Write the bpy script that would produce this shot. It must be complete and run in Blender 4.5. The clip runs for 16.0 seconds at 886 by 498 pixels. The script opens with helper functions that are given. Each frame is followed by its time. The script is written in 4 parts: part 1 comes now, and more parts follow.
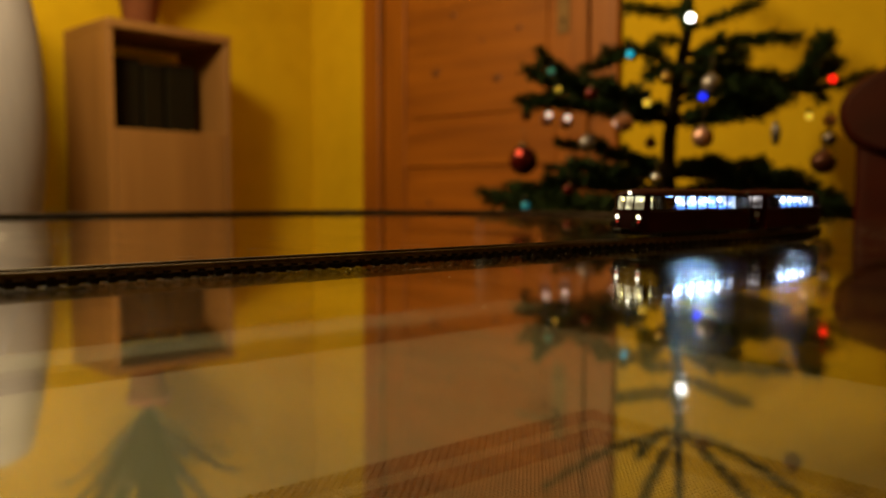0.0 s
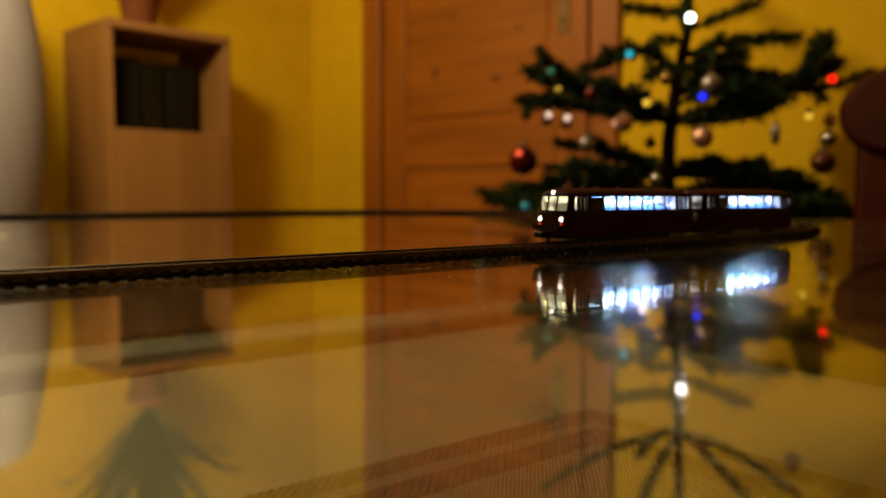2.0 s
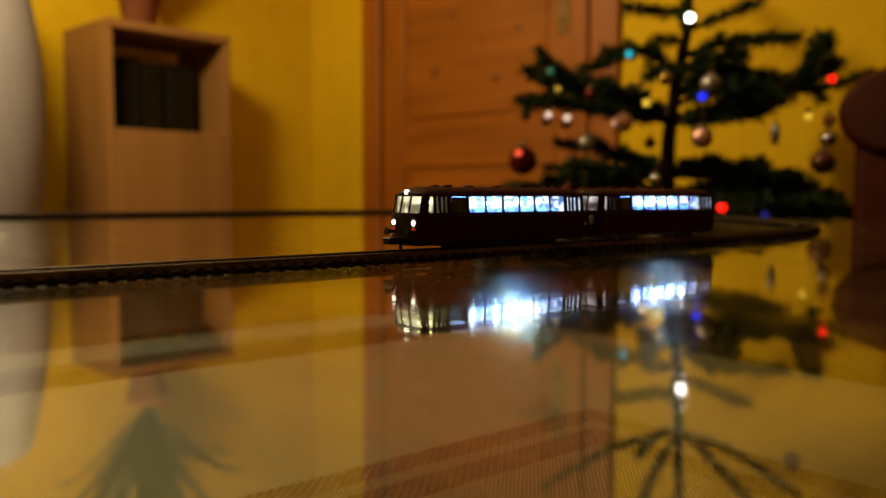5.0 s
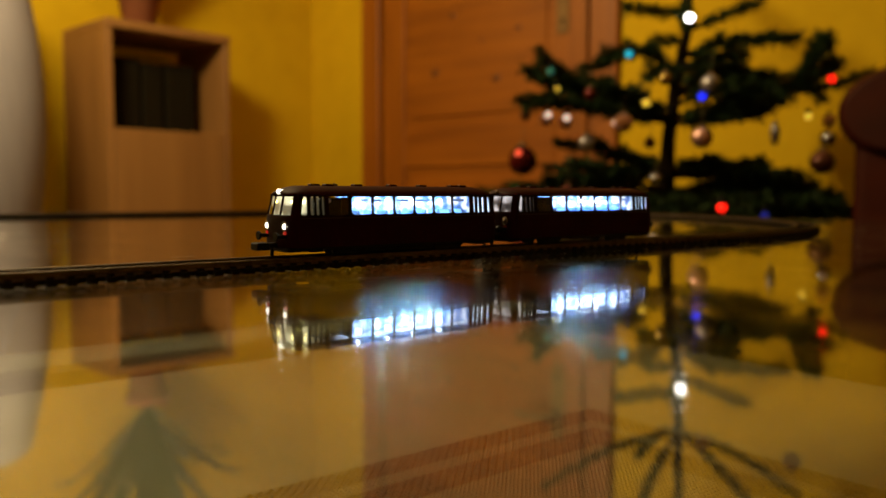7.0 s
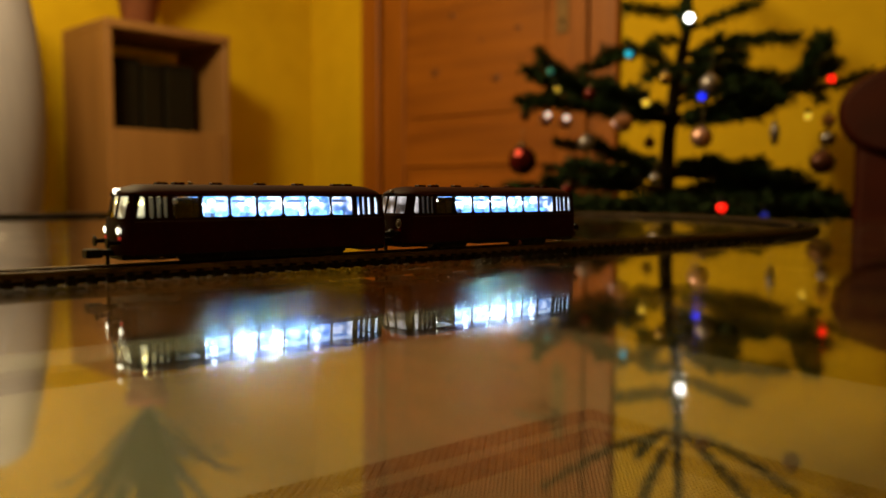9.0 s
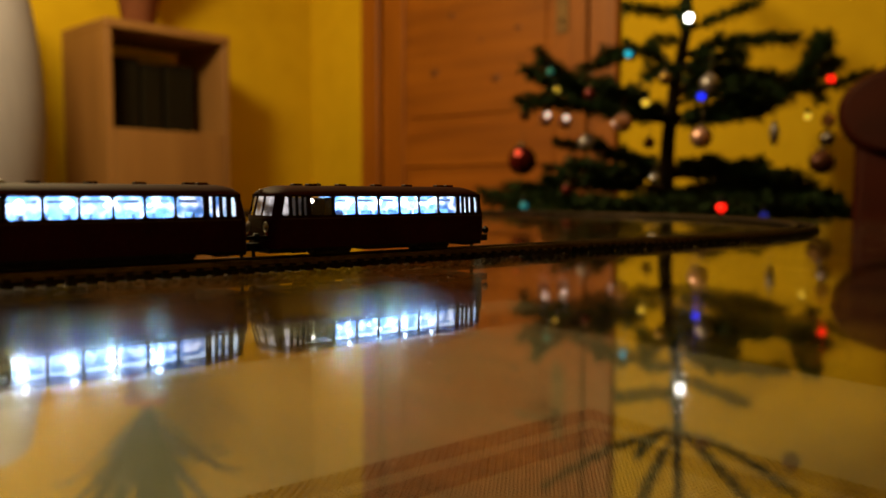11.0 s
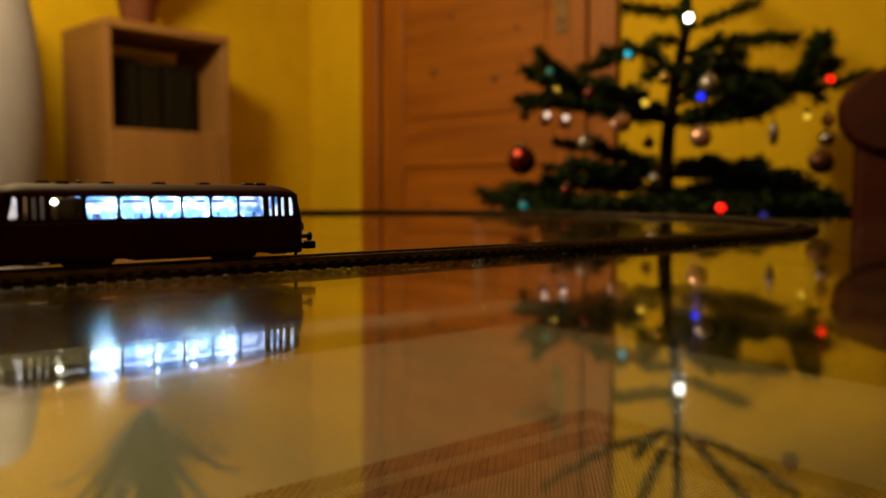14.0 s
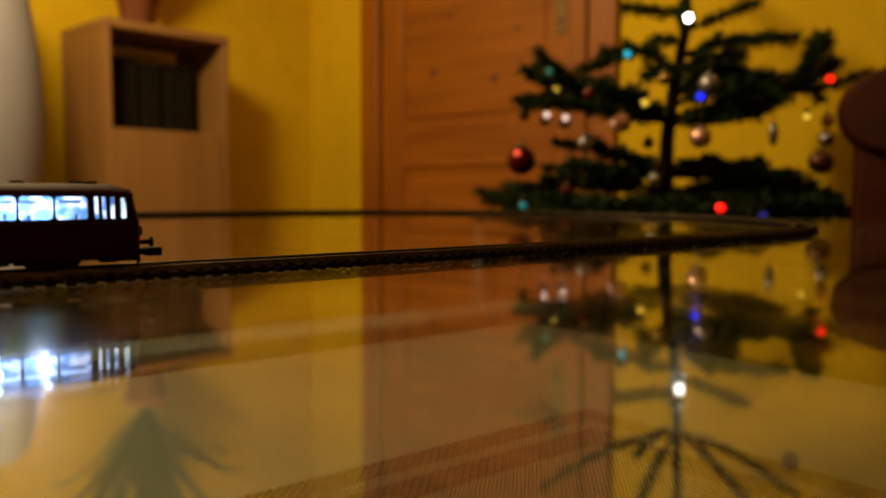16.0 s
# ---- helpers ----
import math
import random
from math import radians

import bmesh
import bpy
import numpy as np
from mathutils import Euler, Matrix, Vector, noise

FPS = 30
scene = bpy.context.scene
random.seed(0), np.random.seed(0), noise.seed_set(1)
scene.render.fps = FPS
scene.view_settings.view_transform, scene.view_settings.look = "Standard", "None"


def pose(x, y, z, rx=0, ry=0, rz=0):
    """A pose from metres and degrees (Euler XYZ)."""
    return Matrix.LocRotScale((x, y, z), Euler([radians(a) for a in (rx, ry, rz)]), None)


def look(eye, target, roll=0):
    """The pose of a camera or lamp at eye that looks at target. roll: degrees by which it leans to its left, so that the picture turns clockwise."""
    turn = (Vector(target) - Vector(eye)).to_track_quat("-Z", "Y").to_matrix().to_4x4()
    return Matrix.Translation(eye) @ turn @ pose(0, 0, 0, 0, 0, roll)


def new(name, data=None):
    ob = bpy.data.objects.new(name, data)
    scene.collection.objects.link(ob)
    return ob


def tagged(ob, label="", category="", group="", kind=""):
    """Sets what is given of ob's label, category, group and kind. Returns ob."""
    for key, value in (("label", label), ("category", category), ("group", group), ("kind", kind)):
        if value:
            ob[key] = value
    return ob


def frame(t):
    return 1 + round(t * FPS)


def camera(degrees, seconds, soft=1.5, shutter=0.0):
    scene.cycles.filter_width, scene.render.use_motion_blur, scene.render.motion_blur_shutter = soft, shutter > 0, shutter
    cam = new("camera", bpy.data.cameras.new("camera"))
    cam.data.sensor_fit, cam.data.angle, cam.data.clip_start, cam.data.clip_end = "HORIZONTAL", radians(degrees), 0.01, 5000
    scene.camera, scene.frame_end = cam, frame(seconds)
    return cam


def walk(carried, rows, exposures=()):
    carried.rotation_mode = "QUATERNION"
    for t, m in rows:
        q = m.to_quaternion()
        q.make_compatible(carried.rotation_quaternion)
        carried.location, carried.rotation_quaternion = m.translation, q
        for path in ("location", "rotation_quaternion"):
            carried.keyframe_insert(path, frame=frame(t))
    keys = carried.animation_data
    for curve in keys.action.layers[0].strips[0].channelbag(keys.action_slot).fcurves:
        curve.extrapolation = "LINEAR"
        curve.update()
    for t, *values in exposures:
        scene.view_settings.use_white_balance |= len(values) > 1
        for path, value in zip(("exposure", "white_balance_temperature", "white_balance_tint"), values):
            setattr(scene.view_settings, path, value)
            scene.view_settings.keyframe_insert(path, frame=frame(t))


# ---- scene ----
CAR_SPEED = 0.0227           # metres a second along the rails
TURN = 38.7                  # the table's long axis against the x axis
GLASS = 0.45                 # height of the glass top
EYE = Vector((0.0, 0.0, GLASS + 0.0224))

cam = camera(57.8, 16.0)
cam.data.dof.use_dof = True
cam.data.dof.focus_distance = 0.25
cam.data.dof.aperture_fstop = 11.0


def aim(yaw):
    return look(EYE, EYE + Vector((math.sin(radians(yaw)), math.cos(radians(yaw)), -math.tan(radians(4.03)))), 0.2)


walk(cam, [(0.0, aim(0.0)), (4.0, aim(0.03)), (8.0, aim(0.06)), (12.0, aim(0.1)), (16.0, aim(0.14))], [(0.0, 0.0), (16.0, 0.0)])

# ---- light ----
world = bpy.data.worlds.new("night")
scene.world = world
world.use_nodes = True
world.node_tree.nodes["Background"].inputs[0].default_value = (0.02, 0.02, 0.03, 1)
world.node_tree.nodes["Background"].inputs[1].default_value = 0.1


def lamp(name, kind, place, target, watts, colour, size):
    data = bpy.data.lights.new(name, kind)
    data.energy, data.color = watts, colour
    if kind == "AREA":
        data.shape, data.size = "DISK", size
    else:
        data.shadow_soft_size = size
    ob = new(name, data)
    ob.matrix_world = look(place, target)
    return ob


# ---- room frame: u runs along the door wall, v along the cabinet wall, from their corner ----
CORNER = Vector((-0.486, 3.016))
U = Vector((0.731, -0.682)).normalized()
V = Vector((-0.682, -0.731)).normalized()
ROOM = Matrix(((U.x, V.x, 0, CORNER.x), (U.y, V.y, 0, CORNER.y), (0, 0, 1, 0), (0, 0, 0, 1)))
# turned so that local x runs along the door wall and local -y runs into the room
HALL = Matrix(((U.x, -V.x, 0, CORNER.x), (U.y, -V.y, 0, CORNER.y), (0, 0, 1, 0), (0, 0, 0, 1)))
TABLE = pose(0, 0, GLASS, 0, 0, TURN)


def room(u, v, z=0.0, turn=0.0):
    p = HALL @ Vector((u, -v, z))
    base = math.degrees(math.atan2(U.y, U.x))
    return pose(p.x, p.y, p.z, 0, 0, base + turn)


LAMP = (HALL @ Vector((1.08, -1.58, 1.40)))
ceiling_light_source = lamp("ceiling_lamp_light", "POINT", LAMP, (0, 1, 0), 66, (1.0, 0.755, 0.37), 0.13)


# ---- materials ----
def material(name, base, rough=0.5, metal=0.0, grain=None, grain_scale=40.0, stretch=(1, 1, 1), amount=0.25, bump=0.0, bump_scale=200.0,
             rough_vary=0.0, coat=0.0, random_shade=0.0, spec=0.5):
    """A principled material with a coarse and a fine colour variation, and relief."""
    m = bpy.data.materials.new(name)
    m.use_nodes = True
    nt = m.node_tree
    b = nt.nodes["Principled BSDF"]
    b.inputs["Base Color"].default_value = (*base, 1)
    b.inputs["Roughness"].default_value = rough
    b.inputs["Metallic"].default_value = metal
    b.inputs["Coat Weight"].default_value = coat
    b.inputs["Specular IOR Level"].default_value = spec
    tc = nt.nodes.new("ShaderNodeTexCoord")
    mp = nt.nodes.new("ShaderNodeMapping")
    mp.inputs["Scale"].default_value = stretch
    nt.links.new(tc.outputs["Object"], mp.inputs["Vector"])
    if grain is not None:
        n1 = nt.nodes.new("ShaderNodeTexNoise")
        n1.inputs["Scale"].default_value, n1.inputs["Detail"].default_value = grain_scale, 6
        n2 = nt.nodes.new("ShaderNodeTexNoise")
        n2.inputs["Scale"].default_value, n2.inputs["Detail"].default_value = grain_scale * 0.13, 3
        nt.links.new(mp.outputs[0], n1.inputs["Vector"])
        nt.links.new(mp.outputs[0], n2.inputs["Vector"])
        add = nt.nodes.new("ShaderNodeMath")
        add.operation = "ADD"
        nt.links.new(n1.outputs["Fac"], add.inputs[0])
        nt.links.new(n2.outputs["Fac"], add.inputs[1])
        ramp = nt.nodes.new("ShaderNodeMapRange")
        ramp.inputs["From Min"].default_value, ramp.inputs["From Max"].default_value = 1 - amount, 1 + amount
        nt.links.new(add.outputs[0], ramp.inputs["Value"])
        mix = nt.nodes.new("ShaderNodeMix")
        mix.data_type = "RGBA"
        mix.inputs["A"].default_value, mix.inputs["B"].default_value = (*base, 1), (*grain, 1)
        nt.links.new(ramp.outputs[0], mix.inputs["Factor"])
        out = mix.outputs["Result"]
        if random_shade:
            info = nt.nodes.new("ShaderNodeObjectInfo")
            hsv = nt.nodes.new("ShaderNodeHueSaturation")
            rr = nt.nodes.new("ShaderNodeMapRange")
            rr.inputs["To Min"].default_value, rr.inputs["To Max"].default_value = 1 - random_shade, 1 + random_shade
            nt.links.new(info.outputs["Random"], rr.inputs["Value"])
            nt.links.new(rr.outputs[0], hsv.inputs["Value"])
            nt.links.new(out, hsv.inputs["Color"])
            out = hsv.outputs["Color"]
        nt.links.new(out, b.inputs["Base Color"])
        if rough_vary:
            rv = nt.nodes.new("ShaderNodeMapRange")
            rv.inputs["To Min"].default_value, rv.inputs["To Max"].default_value = rough - rough_vary, rough + rough_vary
            nt.links.new(n2.outputs["Fac"], rv.inputs["Value"])
            nt.links.new(rv.outputs[0], b.inputs["Roughness"])
    if bump:
        n3 = nt.nodes.new("ShaderNodeTexNoise")
        n3.inputs["Scale"].default_value, n3.inputs["Detail"].default_value = bump_scale, 5
        nt.links.new(mp.outputs[0], n3.inputs["Vector"])
        bp = nt.nodes.new("ShaderNodeBump")
        bp.inputs["Strength"].default_value, bp.inputs["Distance"].default_value = bump, 0.4 / bump_scale
        nt.links.new(n3.outputs["Fac"], bp.inputs["Height"])
        nt.links.new(bp.outputs[0], b.inputs["Normal"])
    return m


def glow(name, colour, strength):
    m = bpy.data.materials.new(name)
    m.use_nodes = True
    b = m.node_tree.nodes["Principled BSDF"]
    b.inputs["Base Color"].default_value = (*[min(1, c) for c in colour], 1)
    b.inputs["Emission Color"].default_value = (*colour, 1)
    b.inputs["Emission Strength"].default_value = strength
    return m


def clear(name, tint=(1, 1, 1), rough=0.0, ior=1.5, coat=0.0, coat_rough=0.1):
    m = bpy.data.materials.new(name)
    m.use_nodes = True
    b = m.node_tree.nodes["Principled BSDF"]
    b.inputs["Base Color"].default_value = (*tint, 1)
    b.inputs["Roughness"].default_value = rough
    b.inputs["IOR"].default_value = ior
    b.inputs["Transmission Weight"].default_value = 1.0
    b.inputs["Coat Weight"].default_value = coat
    b.inputs["Coat Roughness"].default_value = coat_rough
    return m


M_WALL = material("yellow_plaster", (0.66, 0.425, 0.006), 0.85, spec=0.2, grain=(0.58, 0.365, 0.004), grain_scale=14, amount=0.3, bump=0.35, bump_scale=90)
M_CEIL = material("white_ceiling_paint", (0.74, 0.70, 0.60), 0.9, grain=(0.68, 0.64, 0.54), grain_scale=20, bump=0.2)
M_PINE = material("orange_pine", (0.39, 0.120, 0.0055), 0.45, grain=(0.19, 0.052, 0.0025), grain_scale=26, stretch=(1, 1, 0.07), amount=0.32, bump=0.12, bump_scale=120)
M_PINE_ACROSS = material("orange_pine_across", (0.40, 0.124, 0.0060), 0.45, grain=(0.185, 0.050, 0.0025), grain_scale=26, stretch=(0.07, 1, 1), amount=0.32, bump=0.12, bump_scale=120)
M_KNOT = material("pine_knot", (0.10, 0.030, 0.008), 0.5, grain=(0.16, 0.05, 0.012), grain_scale=120)
M_BEECH = material("beech_veneer", (0.32, 0.155, 0.045), 0.5, grain=(0.24, 0.112, 0.031), grain_scale=34, stretch=(1, 1, 0.06), amount=0.3, bump=0.06)
M_FLOOR = material("dark_brown_laminate", (0.085, 0.046, 0.022), 0.4, grain=(0.055, 0.029, 0.014), grain_scale=22, stretch=(0.08, 1, 1), amount=0.3, random_shade=0.15)
M_CAP = material("dull_bauble_cap", (0.16, 0.11, 0.055), 0.5, 0.8, grain=(0.10, 0.07, 0.035), grain_scale=90)
M_PLATE = material("pale_worn_metal", (0.22, 0.12, 0.035), 0.55, 0.3, grain=(0.15, 0.08, 0.025), grain_scale=90)
M_FABRIC = material("pale_paper_fabric", (0.35, 0.335, 0.39), 0.9, grain=(0.30, 0.285, 0.335), grain_scale=60, stretch=(1, 1, 0.15), bump=0.3, bump_scale=300)
M_LEATHER = material("red_brown_leather", (0.040, 0.0050, 0.0011), 0.5, spec=0.12, grain=(0.022, 0.003, 0.0008), grain_scale=24, bump=0.35, bump_scale=160, rough_vary=0.1)
M_TERRA = material("terracotta", (0.36, 0.13, 0.055), 0.8, grain=(0.27, 0.09, 0.04), grain_scale=60, bump=0.2)
M_SOIL = material("potting_soil", (0.035, 0.022, 0.014), 0.95, grain=(0.06, 0.04, 0.025), grain_scale=200, bump=0.5)
M_LEAF = material("dark_leaf", (0.03, 0.055, 0.016), 0.4, grain=(0.05, 0.075, 0.02), grain_scale=50, stretch=(1, 1, 1))
M_BARK = material("fir_bark", (0.020, 0.013, 0.008), 0.9, spec=0.1, grain=(0.012, 0.008, 0.005), grain_scale=90, bump=0.6, bump_scale=150)
M_NEEDLE = material("fir_needle", (0.012, 0.026, 0.005), 0.6, spec=0.12, grain=(0.018, 0.036, 0.008), grain_scale=30, amount=0.35)
M_DARKBOX = material("dark_olive_card", (0.012, 0.009, 0.003), 0.7, spec=0.1, grain=(0.009, 0.006, 0.002), grain_scale=50)
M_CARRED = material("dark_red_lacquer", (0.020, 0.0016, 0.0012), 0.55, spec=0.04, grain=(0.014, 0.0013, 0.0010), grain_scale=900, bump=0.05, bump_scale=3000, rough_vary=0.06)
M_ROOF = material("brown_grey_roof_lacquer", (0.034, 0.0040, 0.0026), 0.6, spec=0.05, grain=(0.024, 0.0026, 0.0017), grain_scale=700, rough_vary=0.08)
M_BLACK = material("black_plastic", (0.004, 0.0035, 0.0035), 0.5, spec=0.08, grain=(0.008, 0.0065, 0.006), grain_scale=600)
M_CHROME = material("dull_silver_trim", (0.16, 0.13, 0.11), 0.42, 1.0, grain=(0.11, 0.09, 0.08), grain_scale=800)
M_STEEL = material("nickel_silver_rail", (0.12, 0.09, 0.065), 0.45, 1.0, grain=(0.06, 0.045, 0.03), grain_scale=500, amount=0.2)
M_SLEEPER = material("dark_brown_plastic", (0.009, 0.007, 0.0055), 0.7, spec=0.03, grain=(0.013, 0.009, 0.007), grain_scale=700, random_shade=0.2)
M_SEAT = material("blue_seat_plastic", (0.16, 0.36, 0.85), 0.5, grain=(0.12, 0.30, 0.78), grain_scale=500)
M_INNER = material("white_interior_plastic", (0.80, 0.82, 0.86), 0.5, grain=(0.74, 0.76, 0.82), grain_scale=400)
M_GREY = material("grey_interior_plastic", (0.10, 0.09, 0.09), 0.6, grain=(0.07, 0.065, 0.065), grain_scale=400)
M_WHEEL = material("dark_wheel_metal", (0.12, 0.11, 0.10), 0.35, 1.0, grain=(0.07, 0.065, 0.06), grain_scale=500)
M_SHELF = material("pale_shelf_veneer", (0.086, 0.084, 0.047), 0.8, spec=0.1, grain=(0.068, 0.066, 0.036), grain_scale=30, stretch=(0.06, 1, 1), amount=0.3)
M_WEAVE_PALE = material("pale_woven_vinyl", (0.084, 0.072, 0.040), 0.8, spec=0.1, grain=(0.078, 0.066, 0.036), grain_scale=120)
M_WEAVE_DARK = material("brown_woven_vinyl", (0.018, 0.010, 0.005), 0.8, spec=0.1, grain=(0.013, 0.007, 0.0035), grain_scale=120)
M_LEGWOOD = material("dark_stained_wood", (0.035, 0.02, 0.012), 0.5, grain=(0.05, 0.03, 0.018), grain_scale=60, stretch=(1, 1, 0.1))
M_LEGS = material("brushed_steel", (0.5, 0.48, 0.45), 0.3, 1.0, grain=(0.4, 0.38, 0.36), grain_scale=80, stretch=(1, 1, 0.1))
M_DUST = material("pale_dust", (0.42, 0.38, 0.30), 0.9, grain=(0.32, 0.29, 0.23), grain_scale=300)
M_GLASS = clear("table_glass", (0.93, 0.97, 0.94), 0.0, 1.5, 0.5, 0.105)
# wiped smears in the film of grease on the table's glass
smear_nodes = M_GLASS.node_tree
smear_at = smear_nodes.nodes.new("ShaderNodeTexCoord")
smear_map = smear_nodes.nodes.new("ShaderNodeMapping")
smear_map.inputs["Scale"].default_value, smear_map.inputs["Rotation"].default_value = (1.0, 0.3, 1.0), (0, 0, 0.6)
smear_noise = smear_nodes.nodes.new("ShaderNodeTexNoise")
smear_noise.inputs["Scale"].default_value, smear_noise.inputs["Detail"].default_value = 55, 4
smear_range = smear_nodes.nodes.new("ShaderNodeMapRange")
smear_range.inputs["From Min"].default_value, smear_range.inputs["From Max"].default_value = 0.36, 0.64
smear_range.inputs["To Min"].default_value, smear_range.inputs["To Max"].default_value = 0.12, 0.9
smear_nodes.links.new(smear_at.outputs["Object"], smear_map.inputs["Vector"])
smear_nodes.links.new(smear_map.outputs[0], smear_noise.inputs["Vector"])
smear_nodes.links.new(smear_noise.outputs["Fac"], smear_range.inputs["Value"])
smear_nodes.links.new(smear_range.outputs[0], smear_nodes.nodes["Principled BSDF"].inputs["Coat Weight"])
M_PANE = clear("car_window_glass", (0.97, 0.98, 1.0), 0.05, 1.3)
M_STRIP = glow("cool_led_light", (0.80, 0.90, 1.0), 0.25)
M_BELT = material("dull_belt_trim", (0.03, 0.018, 0.015), 0.5, 0.6, grain=(0.02, 0.012, 0.010), grain_scale=800)
# glow given to the racks in place of light falling on them
M_WINDOWBLUE = glow("blue_rack_glow", (0.20, 0.34, 0.66), 0.32)
M_DOT = glow("visible_diode", (0.95, 1.0, 0.92), 40.0)
M_WARMDOT = glow("warm_visible_diode", (1.0, 0.95, 0.72), 9.0)
M_LED = glow("bright_cool_diode", (0.86, 1.0, 0.90), 4500)


def glow_plate(name, dim, bright, low, high, rise=(0.0, 0.0)):
    """A plate that glows in random patches, standing in for light inside a car."""
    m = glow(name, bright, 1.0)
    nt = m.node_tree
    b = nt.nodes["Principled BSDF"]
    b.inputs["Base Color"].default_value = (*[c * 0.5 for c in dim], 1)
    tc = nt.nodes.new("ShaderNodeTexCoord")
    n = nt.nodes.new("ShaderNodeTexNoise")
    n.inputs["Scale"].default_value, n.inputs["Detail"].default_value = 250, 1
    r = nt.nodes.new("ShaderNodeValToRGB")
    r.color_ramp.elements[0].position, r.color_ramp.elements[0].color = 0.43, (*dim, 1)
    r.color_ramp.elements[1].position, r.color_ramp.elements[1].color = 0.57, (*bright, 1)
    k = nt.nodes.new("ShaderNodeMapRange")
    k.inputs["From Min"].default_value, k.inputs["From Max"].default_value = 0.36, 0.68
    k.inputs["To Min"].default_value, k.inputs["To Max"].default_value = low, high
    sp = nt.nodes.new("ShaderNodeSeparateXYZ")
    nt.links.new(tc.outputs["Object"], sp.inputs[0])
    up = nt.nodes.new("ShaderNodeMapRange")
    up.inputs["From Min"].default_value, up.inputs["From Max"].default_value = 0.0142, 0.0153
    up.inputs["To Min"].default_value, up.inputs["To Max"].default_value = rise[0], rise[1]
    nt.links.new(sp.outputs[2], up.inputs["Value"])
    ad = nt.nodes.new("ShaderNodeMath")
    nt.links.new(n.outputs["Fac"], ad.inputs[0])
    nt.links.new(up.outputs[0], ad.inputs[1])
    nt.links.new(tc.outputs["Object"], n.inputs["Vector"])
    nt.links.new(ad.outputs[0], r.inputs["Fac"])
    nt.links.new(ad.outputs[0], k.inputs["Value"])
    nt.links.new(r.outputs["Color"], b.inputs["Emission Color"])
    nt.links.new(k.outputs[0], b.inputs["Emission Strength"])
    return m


M_INTERIORGLOW = glow_plate("interior_glow", (0.10, 0.27, 0.70), (0.94, 0.98, 1.0), 0.34, 1.6, (-0.03, 0.03))
M_CABDIM = glow_plate("dim_cab_glow", (0.30, 0.26, 0.26), (0.95, 0.88, 0.88), 0.10, 0.75)
M_CABGLOW = glow_plate("cream_cab_glow", (0.50, 0.44, 0.26), (1.0, 0.93, 0.56), 0.35, 1.1, (-0.06, 0.08))
M_CABLIGHT = glow("warm_cab_light", (1.0, 0.88, 0.55), 0.2)
M_CABLED = glow("warm_cab_diode", (1.0, 0.80, 0.20), 20)
M_HEAD = glow("headlight_glow", (1.0, 0.93, 0.70), 3.5)


# ---- mesh helpers ----
def mesh_of(bm, name, mats, smooth=False):
    me = bpy.data.meshes.new(name)
    bm.normal_update()
    bm.to_mesh(me)
    bm.free()
    for m in (mats if isinstance(mats, (list, tuple)) else [mats]):
        me.materials.append(m)
    if smooth:
        me.shade_smooth()
    return me


def part(name, bm, mat, parent, label="", at=None, smooth=False):
    ob = new(name, bm if isinstance(bm, bpy.types.Mesh) else mesh_of(bm, name, mat, smooth))
    ob.parent = parent
    if at is not None:
        ob.matrix_basis = at
    if label:
        tagged(ob, label)
    return ob


def thing(name, m, label, category, group="", kind=""):
    ob = new(name)
    ob.empty_display_size = 0.05
    ob.matrix_basis = m
    return tagged(ob, label, category, group, kind)


def box(x0, x1, y0, y1, z0, z1, bevel=0.0, bm=None, seg=1):
    own = bmesh.new()
    bmesh.ops.create_cube(own, size=1, matrix=Matrix.Translation(((x0 + x1) / 2, (y0 + y1) / 2, (z0 + z1) / 2)) @ Matrix.Diagonal((x1 - x0, y1 - y0, z1 - z0, 1)))
    if bevel:
        bmesh.ops.bevel(own, geom=own.edges[:], offset=bevel, segments=seg, affect="EDGES", profile=0.5)
    if bm is None:
        return own
    return merge(bm, own)


def merge(bm, other, m=None):
    if m is not None:
        bmesh.ops.transform(other, matrix=m, verts=other.verts[:])
    keep = {}
    for v in other.verts:
        keep[v] = bm.verts.new(v.co)
    for f in other.faces:
        g = bm.faces.new([keep[v] for v in f.verts])
        g.smooth = f.smooth
    other.free()
    return bm


def lathe(profile, n=32):
    """profile: (radius, height) from bottom to top, turned round z."""
    bm = bmesh.new()
    rings = []
    for r, z in profile:
        if r < 1e-6:
            rings.append([bm.verts.new((0, 0, z))])
        else:
            rings.append([bm.verts.new((r * math.cos(2 * math.pi * i / n), r * math.sin(2 * math.pi * i / n), z)) for i in range(n)])
    for a, b in zip(rings, rings[1:]):
        for i in range(n):
            j = (i + 1) % n
            if len(a) == 1 and len(b) == 1:
                continue
            if len(a) == 1:
                bm.faces.new((a[0], b[j], b[i]))
            elif len(b) == 1:
                bm.faces.new((a[i], a[j], b[0]))
            else:
                bm.faces.new((a[i], a[j], b[j], b[i]))
    for f in bm.faces:
        f.smooth = True
    return bm


